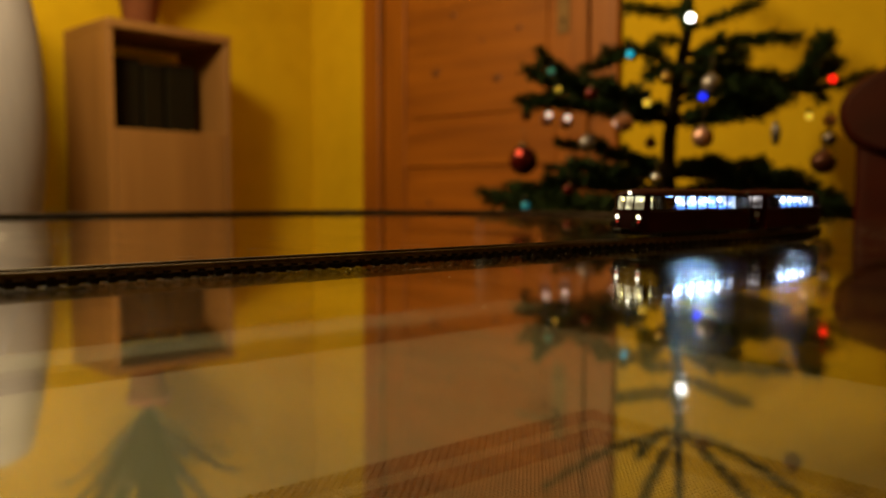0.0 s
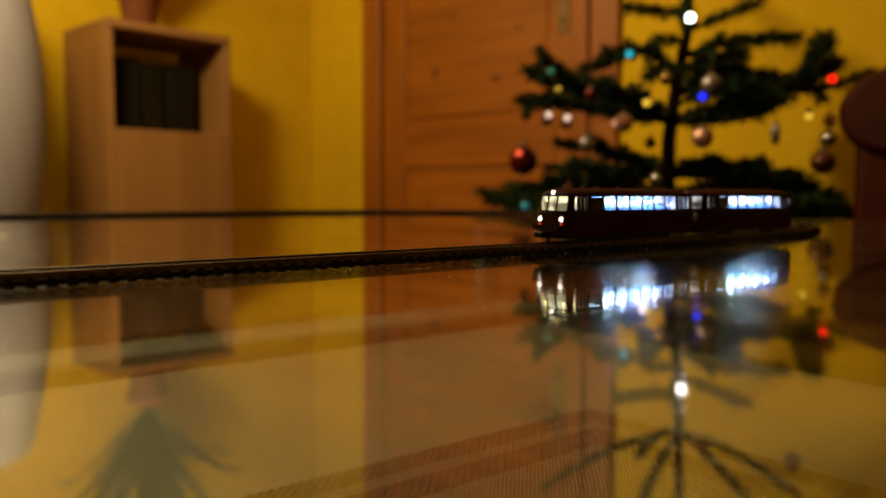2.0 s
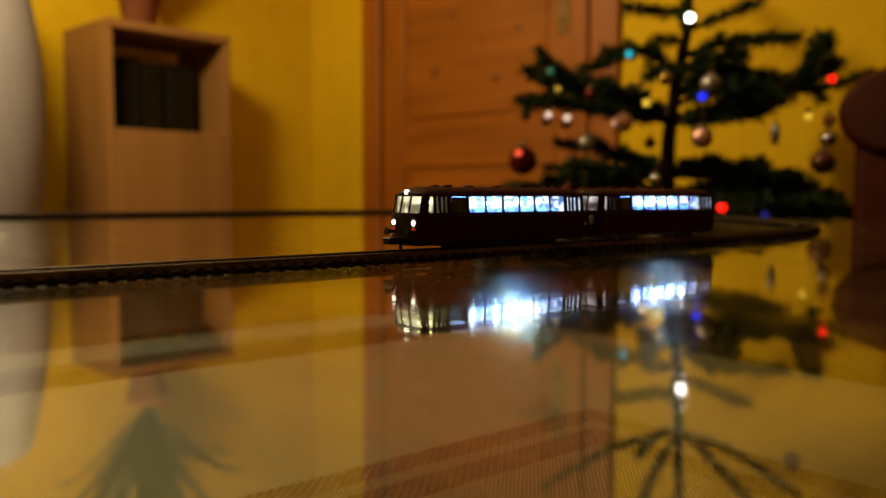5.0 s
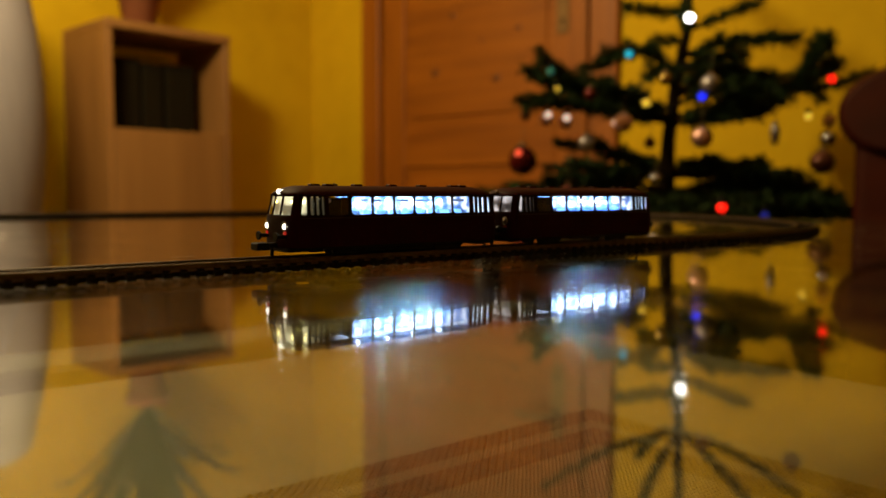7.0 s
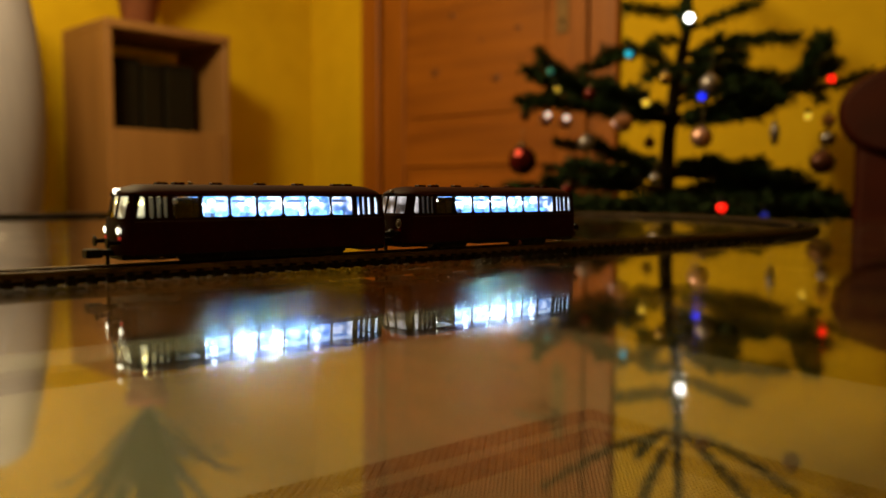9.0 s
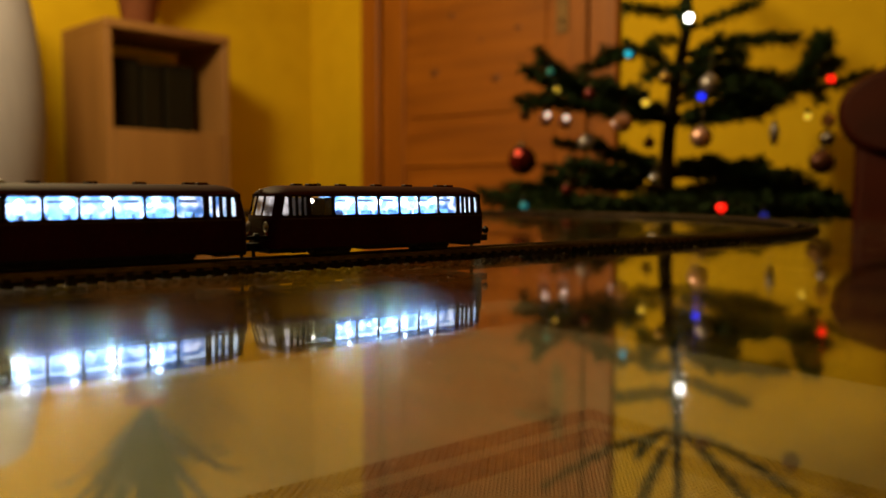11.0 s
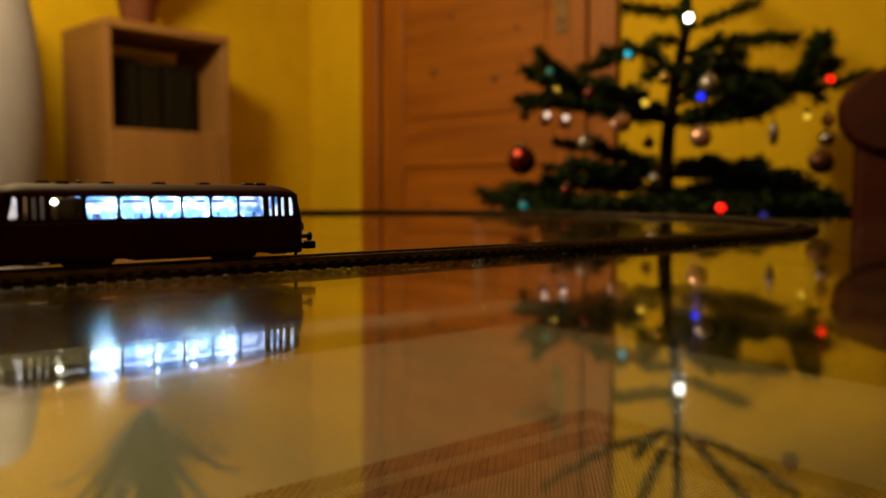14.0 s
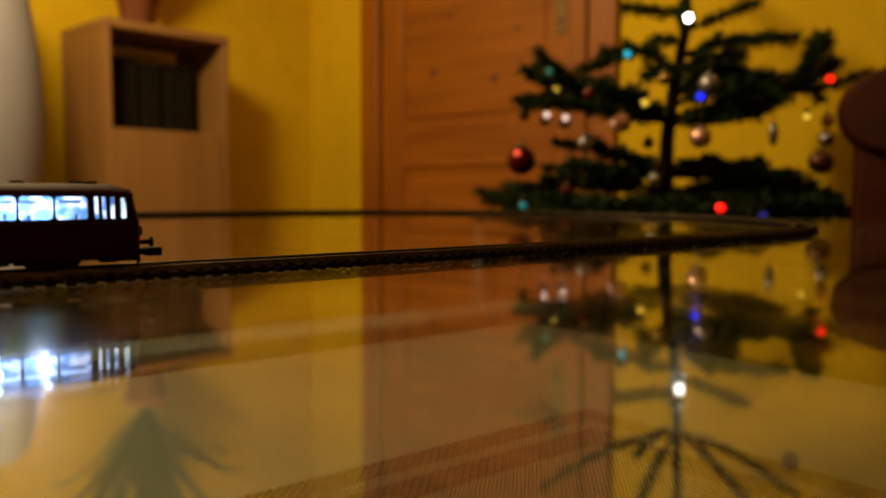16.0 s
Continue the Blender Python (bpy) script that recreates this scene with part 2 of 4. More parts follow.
def tube(points, radii, n=8, closed=False):
    """A round bar along points."""
    bm = bmesh.new()
    rings = []
    count = len(points)
    for k, p in enumerate(points):
        a = points[(k - 1) % count] if closed or k else p
        b = points[(k + 1) % count] if closed or k < count - 1 else p
        d = (Vector(b) - Vector(a)).normalized()
        side = d.cross(Vector((0, 0, 1)))
        if side.length < 1e-4:
            side = Vector((1, 0, 0))
        side.normalize()
        up = side.cross(d)
        r = radii[k] if isinstance(radii, (list, tuple)) else radii
        rings.append([bm.verts.new(Vector(p) + r * (math.cos(2 * math.pi * i / n) * side + math.sin(2 * math.pi * i / n) * up)) for i in range(n)])
    for k in range(count if closed else count - 1):
        a, b = rings[k], rings[(k + 1) % count]
        for i in range(n):
            j = (i + 1) % n
            bm.faces.new((a[i], a[j], b[j], b[i])).smooth = True
    if not closed:
        bm.faces.new(rings[0][::-1])
        bm.faces.new(rings[-1])
    return bm


# ---- the room ----
ROOM_U, ROOM_V, ROOM_H = 4.3, 4.6, 2.5
DOOR_U0, DOOR_U1, DOOR_H = 0.302, 1.302, 2.08


def wall(name, m, bm, label):
    ob = new(name, mesh_of(bm, name, M_WALL))
    ob.matrix_basis = m
    return tagged(ob, label, "wall", kind="structure")


def build_room():
    b = box(-0.15, DOOR_U0, 0, 0.15, 0, ROOM_H)
    box(DOOR_U1, ROOM_U + 0.15, 0, 0.15, 0, ROOM_H, bm=b)
    box(DOOR_U0, DOOR_U1, 0, 0.15, DOOR_H, ROOM_H, bm=b)
    wall("wall_north", room(0, 0), b, "yellow painted plaster wall with a door opening")
    wall("wall_west", room(0, 0), box(-0.15, 0, -ROOM_V - 0.15, 0, 0, ROOM_H), "yellow painted plaster wall behind the cabinet")
    wall("wall_south", room(0, ROOM_V), box(0, ROOM_U, -0.15, 0, 0, ROOM_H), "yellow painted plaster wall behind the seating")
    wall("wall_east", room(0, 0), box(ROOM_U, ROOM_U + 0.15, -ROOM_V - 0.15, 0, 0, ROOM_H), "yellow painted plaster side wall")
    ob = new("ceiling", mesh_of(box(-0.15, ROOM_U + 0.15, -ROOM_V - 0.15, 0.15, ROOM_H, ROOM_H + 0.1), "ceiling", M_CEIL))
    ob.matrix_basis = room(0, 0)
    tagged(ob, "plain white painted ceiling", "ceiling", kind="structure")
    ob = new("floor", mesh_of(box(-0.15, ROOM_U + 0.15, -ROOM_V - 0.15, 0.15, -0.1, 0), "floor", M_FLOOR))
    ob.matrix_basis = room(0, 0)
    tagged(ob, "dark brown wood laminate floor", "floor", kind="structure")


def build_door():
    door = thing("door_1", room(DOOR_U0, 0), "closed orange-stained pine panel door in a pine frame", "door", kind="structure")
    w = DOOR_U1 - DOOR_U0
    # casing boards stand proud of the wall
    part("casing", box(0.0, 0.085, -0.022, 0.0, 0, DOOR_H, 0.004), M_PINE, door)
    part("casing", box(w - 0.085, w, -0.022, 0.0, 0, DOOR_H, 0.004), M_PINE, door)
    part("casing", box(0.086, w - 0.086, -0.022, 0.0, DOOR_H - 0.085, DOOR_H, 0.004), M_PINE_ACROSS, door)
    part("jamb", box(0.06, 0.075, 0.001, 0.149, 0, DOOR_H - 0.06), M_PINE, door)
    part("jamb", box(w - 0.075, w - 0.06, 0.001, 0.149, 0, DOOR_H - 0.06), M_PINE, door)
    leaf = part("door_leaf", box(0.091, w - 0.104, 0.030, 0.034, 0.013, DOOR_H - 0.093), M_PINE, door)
    y0, y1 = -0.004, 0.036
    x0, x1 = 0.09, w - 0.103
    part("stile", box(x0, x0 + 0.10, y0, y1, 0.012, DOOR_H - 0.092, 0.003), M_PINE, leaf)
    part("stile", box(x1 - 0.10, x1, y0, y1, 0.012, DOOR_H - 0.092, 0.003), M_PINE, leaf)
    rails = [(0.012, 0.16), (0.555, 0.675), (DOOR_H - 0.21, DOOR_H - 0.092)]
    for a, b in rails:
        part("rail", box(x0 + 0.101, x1 - 0.101, y0, y1, a, b, 0.003), M_PINE_ACROSS, leaf)
    for (a0, a1), (b0, b1) in zip(rails, rails[1:]):
        bm = box(x0 + 0.101, x1 - 0.101, 0.006, 0.03, a1, b0)
        box(x0 + 0.135, x1 - 0.135, 0.0, 0.02, a1 + 0.035, b0 - 0.035, 0.005, bm)
        part("panel", bm, M_PINE_ACROSS, leaf)
    rng = random.Random(3)
    for x, z, r in ((0.327, 0.85, 0.013), (0.579, 0.812, 0.012), (0.40, 1.02, 0.009), (0.52, 0.93, 0.006), (0.66, 0.95, 0.008), (0.30, 0.44, 0.008)):
        bm = lathe([(r, 0), (r * 0.8, 0.0012), (0, 0.0014)], 12)
        part("knot", bm, M_KNOT, leaf, at=pose(x, -0.0002, z, 90, 0, 0) @ Matrix.Diagonal((1.5, 1.0, 1, 1)))
    plate = part("handle_plate", box(x1 - 0.098, x1 - 0.058, y0 - 0.004, y0, 0.91, 1.13, 0.0015), M_PLATE, door, "brass handle plate with keyhole")
    part("keyhole", lathe([(0.006, 0), (0.006, 0.001), (0, 0.001)], 12), M_BLACK, plate, at=pose(x1 - 0.078, y0 - 0.0045, 0.945, 90, 0, 0))
    part("handle", tube([(x1 - 0.078, y0 - 0.004, 1.06), (x1 - 0.078, y0 - 0.045, 1.06), (x1 - 0.098, y0 - 0.055, 1.06), (x1 - 0.188, y0 - 0.055, 1.058)], [0.009, 0.009, 0.010, 0.008], 12), M_PLATE, plate)


# ---- the cabinet with its pot plants ----
def build_cabinet():
    # its back stands 5 mm off the wall; local x runs along the wall towards the corner
    w, d, h = 0.373, 0.278, 0.925
    v1 = 0.537
    cab = thing("cabinet", room(0.022, v1 + w, 0, 90), "narrow beech veneer cabinet with an open niche above a door", "cabinet")
    t = 0.018
    # local: x 0..w along the wall, y from 0 (back) to -d (front)
    part("side_panel", box(0, t, -d, 0, 0, h - t, 0.0015), M_BEECH, cab)
    part("side_panel", box(w - t, w, -d, 0, 0, h - t, 0.0015), M_BEECH, cab)
    part("top_panel", box(0, w, -d - 0.004, 0, h - t, h + 0.006, 0.002), M_BEECH, cab)
    part("niche_floor", box(t, w - t, -d + 0.02, 0, 0.626, 0.626 + t), M_BEECH, cab)
    part("back_panel", box(t, w - t, -0.006, 0, 0.05, 0.626), M_BEECH, cab)
    part("plinth", box(t, w - t, -d + 0.03, -d + 0.045, 0, 0.06), M_BEECH, cab)
    part("cabinet_door", box(t + 0.002, w - t - 0.002, -d, -d + 0.017, 0.065, 0.641, 0.0015), M_BEECH, cab)
    # dark cases standing in the niche
    base = cab.matrix_basis
    for x, wd, hh, label in ((0.055, 0.085, 0.205, "black storage case standing in the niche"), (0.150, 0.06, 0.195, "slim black storage case standing in the niche"), (0.222, 0.09, 0.20, "wide black storage case standing in the niche")):
        c = thing("storage_case", base @ pose(x, -0.03, 0.6442), label, "box", "cases in the niche")
        part("body", box(0, wd, -0.15, 0, 0, hh, 0.003), M_DARKBOX, c)
        part("lid_rim", box(-0.001, wd + 0.001, -0.151, 0.001, hh - 0.02, hh - 0.016), M_BLACK, c)
    pot = thing("potted_plant", base @ pose(0.140, -0.185, h + 0.006), "dark drooping leafy plant in a terracotta pot", "plant")
    part("pot", lathe([(0, 0), (0.043, 0), (0.056, 0.085), (0.061, 0.085), (0.062, 0.108), (0.055, 0.108), (0.052, 0.09), (0, 0.09)], 32), M_TERRA, pot, "terracotta flowerpot")
    part("soil", lathe([(0.05, 0.09), (0.03, 0.096), (0, 0.098)], 20), M_SOIL, pot)
    part("stem", tube([(0, 0, 0.09), (0.004, 0.002, 0.16), (0, 0.004, 0.22)], [0.009, 0.008, 0.006], 8), M_BARK, pot)
    rng = random.Random(5)
    for k in range(34):
        a = k * 2.4 + rng.uniform(-0.3, 0.3)
        z0 = 0.12 + 0.10 * k / 34
        length = rng.uniform(0.20, 0.48)
        rise = rng.uniform(0.12, 0.24) + 0.12 * k / 34
        bm = bmesh.new()
        prev = None
        for i in range(9):
            s = i / 8
            r = 0.006 + length * (s - 0.25 * s * s) * 0.85
            z = z0 + rise * 1.5 * s - (0.45 * rise + 0.05) * s ** 3
            wd = 0.023 * math.sin(math.pi * min(1, 0.12 + 0.88 * s)) ** 0.7 + 0.0005
            c = Vector((r * math.cos(a), r * math.sin(a), z))
            side = Vector((-math.sin(a), math.cos(a), 0)) * wd
            row = [bm.verts.new(c - side + Vector((0, 0, 0.003))), bm.verts.new(c), bm.verts.new(c + side + Vector((0, 0, 0.003)))]
            if prev:
                bm.faces.new((prev[0], prev[1], row[1], row[0])).smooth = True
                bm.faces.new((prev[1], prev[2], row[2], row[1])).smooth = True
            prev = row
        bmesh.ops.solidify(bm, geom=bm.faces[:], thickness=0.0008)
        part("leaf", bm, M_LEAF, pot)


def build_floor_lamp():
    o = thing("floor_lamp", pose(-1.184, 1.830, 0), "tall unlit barrel-shaped floor lamp with pale fabric shade", "lamp")
    prof = []
    for i in range(25):
        s = i / 24
        z = 0.05 + 0.996 * s
        prof.append((0.260 - 0.336 * (z - 0.639) ** 2, z))
    part("shade", lathe([(0.09, 0.05)] + prof + [(0.18, 1.046)], 48), M_FABRIC, o)
    part("base", lathe([(0, 0), (0.14, 0), (0.14, 0.02), (0.09, 0.05), (0, 0.05)], 32), M_LEGS, o)


def build_armchair():
    # backrest to the wall; the arm's scroll end faces the room
    o = thing("armchair", room(2.092, 0.60), "red-brown leather armchair with rolled arms", "armchair")
    for x in (0.0, 0.70):
        part("arm", box(x - 0.052, x + 0.052, 0.012, 0.54, 0.06, 0.56, 0.02, seg=3), M_LEATHER, o)
        roll = tube([(0, -0.012, 0), (0, 0.0, 0), (0, 0.012, 0), (0, 0.25, 0.003), (0, 0.54, 0)], [0.060, 0.070, 0.075, 0.076, 0.075], 28)
        bmesh.ops.scale(roll, vec=(1.2, 1, 0.9), verts=roll.verts[:])
        part("arm_roll", roll, M_LEATHER, o, at=pose(x + 0.017, 0, 0.590))
        for y in (0.06, 0.50):
            part("foot", lathe([(0, 0), (0.018, 0), (0.026, 0.062), (0, 0.062)], 12), M_BLACK, o, at=pose(x, y, 0))
    part("seat_frame", box(0.054, 0.646, 0.03, 0.54, 0.08, 0.275, 0.02), M_LEATHER, o)
    part("seat_cushion", box(0.055, 0.645, 0.0, 0.40, 0.277, 0.45, 0.05, seg=3), M_LEATHER, o)
    part("backrest", box(0.055, 0.645, 0.40, 0.56, 0.277, 0.95, 0.06, seg=3), M_LEATHER, o)


# ---- the Christmas tree ----
TREE = (0.42, 1.50)


def build_tree():
    tree = thing("christmas_tree", pose(TREE[0], TREE[1], 0), "small cut fir tree decorated with baubles and coloured lights", "tree")
    part("stand", lathe([(0, 0), (0.17, 0), (0.165, 0.02), (0.05, 0.05), (0.045, 0.14), (0.03, 0.14), (0.03, 0.05), (0, 0.05)], 32), M_LEGS, tree, "round metal tree stand")
    spine = [(0, 0, 0.05), (-0.002, 0, 0.30), (-0.002, 0, 0.486), (-0.001, 0, 0.57), (0.010, 0, 0.673), (0.028, 0, 0.766), (0.029, 0, 0.866), (0.033, 0, 0.98), (0.036, 0, 1.20), (0.035, 0, 1.70)]
    part("trunk", tube(spine, [0.018, 0.016, 0.0145, 0.013, 0.011, 0.009, 0.0085, 0.0075, 0.0065, 0.002], 10), M_BARK, tree)

    def trunk_at(z):
        for a, b in zip(spine, spine[1:]):
            if a[2] <= z <= b[2]:
                return Vector(a).lerp(Vector(b), (z - a[2]) / (b[2] - a[2]))
        return Vector(spine[-1])

    rng = random.Random(11)
    verts, faces = [], []

    def needles(a, b, spread=0.017, per=0.0006):
        d = b - a
        length = d.length
        if length < 1e-4:
            return
        d = d / length
        side = d.cross(Vector((0, 0, 1)))
        if side.length < 0.05:
            side = Vector((1, 0, 0))
        side.normalize()
        up = side.cross(d)
        for i in range(int(length / per)):
            p = a + d * (i * per + rng.uniform(0, per))
            ang = rng.gauss(0.25, 0.75) if rng.random() < 0.5 else math.pi - rng.gauss(0.25, 0.75)
            out = math.cos(ang) * side + math.sin(ang) * up
            n = (d * rng.uniform(0.35, 0.9) + out).normalized()
            ln = spread * rng.uniform(0.7, 1.15)
            w = n.cross(Vector((rng.uniform(-1, 1), rng.uniform(-1, 1), rng.uniform(-1, 1)))).normalized() * 0.0013
            k = len(verts)
            verts.extend((p - w, p + w, p + n * ln * 0.7 + w * 0.9, p + n * ln, p + n * ln * 0.7 - w * 0.9))
            faces.append((k, k + 1, k + 2, k + 3, k + 4))

    def branch(z0, tip, droop=0.02, twigs=7, size=1.0):
        a = trunk_at(z0)
        tip = Vector(tip)
        pts = []
        for i in range(8):
            s = i / 7
            p = a.lerp(tip, s)
            p.z -= droop * 4 * s * (1 - s)
            p += Vector((rng.uniform(-1, 1), rng.uniform(-1, 1), rng.uniform(-1, 1))) * 0.004 * s
            pts.append(p)
        limbs = bmesh.new()
        merge(limbs, tube(pts, [0.0055 * size * (1 - 0.75 * i / 7) for i in range(8)], 6))
        total = (tip - a).length
        for p, q in zip(pts[1:], pts[2:]):
            needles(p, q)
        along = (tip - a).normalized()
        for k in range(twigs):
            s = 0.28 + 0.70 * (k + rng.uniform(0, 0.6)) / twigs
            i = min(6, int(s * 7))
            p = pts[i].lerp(pts[i + 1], s * 7 - i)
            for sign in (-1, 1):
                if rng.random() < 0.2:
                    continue
                side = along.cross(Vector((0, 0, 1))).normalized() * sign
                ln = total * 0.46 * (1.05 - 0.75 * s) * rng.uniform(0.7, 1.2) + 0.025
                e = p + (along * rng.uniform(0.6, 1.0) + side * rng.uniform(0.6, 1.0) + Vector((0, 0, rng.uniform(-0.22, 0.16)))).normalized() * ln
                merge(limbs, tube([p, p.lerp(e, 0.5), e], [0.0028, 0.002, 0.0012], 5))
                needles(p, e, 0.018, 0.0009)
                if ln > 0.075:
                    for f in (0.45, 0.7):
                        q = p.lerp(e, f)
                        for s2 in (-1, 1):
                            dd = (e - p).normalized()
                            ss = dd.cross(Vector((0, 0, 1))).normalized() * s2
                            e2 = q + (dd * 0.9 + ss * 0.7 + Vector((0, 0, rng.uniform(-0.2, 0.1)))).normalized() * ln * 0.33
                            needles(q, e2, 0.017, 0.0011)
        part("branch", limbs, M_BARK, tree)

    def bough(z0, path, twigs=0, reach=0.05, spread=0.021):
        """A limb along path, thick with needles, with short upright side shoots."""
        pts = [Vector(p) for p in path]
        if z0 is not None:
            pts.insert(0, trunk_at(z0))
        fine = []
        for i, (p, q) in enumerate(zip(pts, pts[1:])):
            before, after = pts[max(0, i - 1)], pts[min(len(pts) - 1, i + 2)]
            for k in range(4):
                s = k / 4
                bend = (q - before) * 0.5 * (s - 2 * s * s + s ** 3) + (after - p) * 0.5 * (s ** 3 - s * s)
                fine.append(p * (1 - 3 * s * s + 2 * s ** 3) + q * (3 * s * s - 2 * s ** 3) + bend)
        fine.append(pts[-1])
        n = len(fine)
        limb = tube(fine, [0.005 * (1 - 0.75 * i / n) for i in range(n)], 6)
        for i, (p, q) in enumerate(zip(fine, fine[1:])):
            if z0 is None or i > 1:
                needles(p, q, spread, 0.00032)
        for k in range(twigs):
            f = (0.22 + 0.62 * (k + rng.uniform(0.1, 0.7)) / twigs) * (n - 1)
            i = min(n - 2, int(f))
            p = fine[i].lerp(fine[i + 1], f - i)
            along = (fine[i + 1] - fine[i]).normalized()
            flat = along.cross(Vector((0, 0, 1))).normalized()
            for sign in (-1, 1):
                e = p + (along * rng.uniform(0.7, 1.1) + flat * sign * rng.uniform(0.5, 0.9) + Vector((0, 0, rng.uniform(-0.15, 0.3)))).normalized() * reach * rng.uniform(0.7, 1.3)
                merge(limb, tube([p, p.lerp(e, 0.5), e], [0.0026, 0.002, 0.0012], 5))
                needles(p, e, spread * 0.9, 0.0005)
        part("branch", limb, M_BARK, tree)

    branch(0.43, (0.345, -0.03, 0.438), 0.0, 9)
    branch(0.45, (0.310, 0.08, 0.462), -0.02, 8)
    branch(0.47, (0.22, -0.06, 0.490), -0.015, 7)
    # whorl at the table's height, wide and flat
    for tip in ((-0.325, -0.05, 0.466), (-0.26, -0.19, 0.456), (-0.283, 0.16, 0.482), (0.307, -0.06, 0.450), (0.19, -0.20, 0.466), (0.26, 0.16, 0.478), (-0.136, -0.30, 0.462), (-0.009, -0.30, 0.462), (0.09, 0.24, 0.482), (-0.20, -0.25, 0.455), (0.10, -0.27, 0.46)):
        branch(0.455, tip, 0.010, 6, 1.1)
    # lowest whorls, under the level of the glass, added to darken the view through it
    for z0, reach, rise, turn, count in ((0.345, 0.35, 0.03, 20, 8), (0.24, 0.36, 0.0, 0, 8), (0.16, 0.30, 0.0, 25, 7)):
        for k in range(count):
            a = radians(turn + 360 * k / count + rng.uniform(-8, 8))
            r = reach * rng.uniform(0.85, 1.05)
            branch(z0, (r * math.cos(a), r * math.sin(a), z0 + rise), 0.02, 6)
    # second whorl
    for path in ([(-0.085, -0.05, 0.53), (-0.152, -0.08, 0.551), (-0.219, -0.10, 0.556)],
                 [(-0.079, 0.02, 0.518), (-0.154, 0.02, 0.521), (-0.227, 0.02, 0.516)],
                 [(-0.096, -0.10, 0.503), (-0.165, -0.15, 0.511), (-0.206, -0.17, 0.525)],
                 [(-0.021, 0.08, 0.535), (-0.075, 0.14, 0.554), (-0.118, 0.16, 0.579)],
                 [(0.023, -0.05, 0.524), (0.048, -0.08, 0.529), (0.075, -0.09, 0.523)],
                 [(0.092, 0.02, 0.516), (0.16, 0.03, 0.527), (0.193, 0.03, 0.525)],
                 [(0.068, -0.08, 0.501), (0.123, -0.12, 0.507), (0.162, -0.13, 0.491)],
                 [(0.06, 0.10, 0.515), (0.13, 0.16, 0.518), (0.18, 0.19, 0.510)]):
        bough(0.505, path, 3, 0.045, 0.018)
    for z0, path in ((0.478, [(-0.10, -0.04, 0.492), (-0.18, -0.06, 0.498), (-0.24, -0.07, 0.492)]),
                     (0.480, [(-0.08, 0.06, 0.495), (-0.15, 0.10, 0.502), (-0.21, 0.12, 0.498)]),
                     (0.474, [(-0.12, 0.0, 0.480), (-0.20, 0.0, 0.486), (-0.275, -0.01, 0.482)])):
        bough(z0, path, 3, 0.045, 0.018)
    # main whorl, its ends swept up
    for z0, path, twigs in ((0.609, [(-0.08, -0.03, 0.623), (-0.156, -0.05, 0.647), (-0.214, -0.06, 0.676), (-0.264, -0.06, 0.713)], 5),
                            (0.607, [(-0.077, 0.03, 0.624), (-0.16, 0.05, 0.654), (-0.224, 0.06, 0.682), (-0.270, 0.06, 0.702)], 5),
                            (0.604, [(-0.107, -0.06, 0.61), (-0.205, -0.10, 0.621), (-0.256, -0.12, 0.627), (-0.293, -0.12, 0.613)], 3),
                            (0.658, [(-0.028, -0.03, 0.714), (-0.085, -0.05, 0.721), (-0.135, -0.07, 0.703), (-0.181, -0.08, 0.685)], 1),
                            (0.611, [(-0.076, -0.10, 0.621), (-0.143, -0.16, 0.638), (-0.182, -0.19, 0.649)], 3),
                            (0.609, [(-0.039, 0.10, 0.626), (-0.106, 0.16, 0.661), (-0.161, 0.18, 0.687)], 3),
                            (0.598, [(0.075, -0.03, 0.613), (0.15, -0.05, 0.637), (0.212, -0.05, 0.657), (0.244, -0.05, 0.698), (0.259, -0.05, 0.727), (0.281, -0.05, 0.733)], 5),
                            (0.605, [(0.106, 0.03, 0.64), (0.203, 0.03, 0.662), (0.276, 0.0, 0.685), (0.32, 0.0, 0.719)], 5),
                            (0.600, [(0.035, -0.12, 0.596), (0.071, -0.18, 0.603), (0.10, -0.20, 0.612)], 4),
                            (0.642, [(0.068, -0.02, 0.687), (0.137, -0.03, 0.680), (0.214, -0.02, 0.661)], 5),
                            (0.653, [(0.09, 0.08, 0.700), (0.19, 0.14, 0.705), (0.268, 0.16, 0.690)], 4),
                            (0.632, [(0.024, -0.14, 0.641), (0.055, -0.20, 0.638), (0.074, -0.22, 0.631)], 4),
                            (0.616, [(0.13, 0.10, 0.631), (0.233, 0.16, 0.649), (0.30, 0.18, 0.669)], 5)):
        bough(z0, [(x * 0.95, y, z) for x, y, z in path], twigs + 3, 0.05)
    for path in ([(0.212, -0.05, 0.657), (0.263, -0.05, 0.662), (0.303, -0.05, 0.673), (0.346, -0.05, 0.684)],
                 [(0.232, -0.05, 0.678), (0.248, -0.05, 0.652), (0.259, -0.05, 0.637)]):
        bough(None, path, 0)
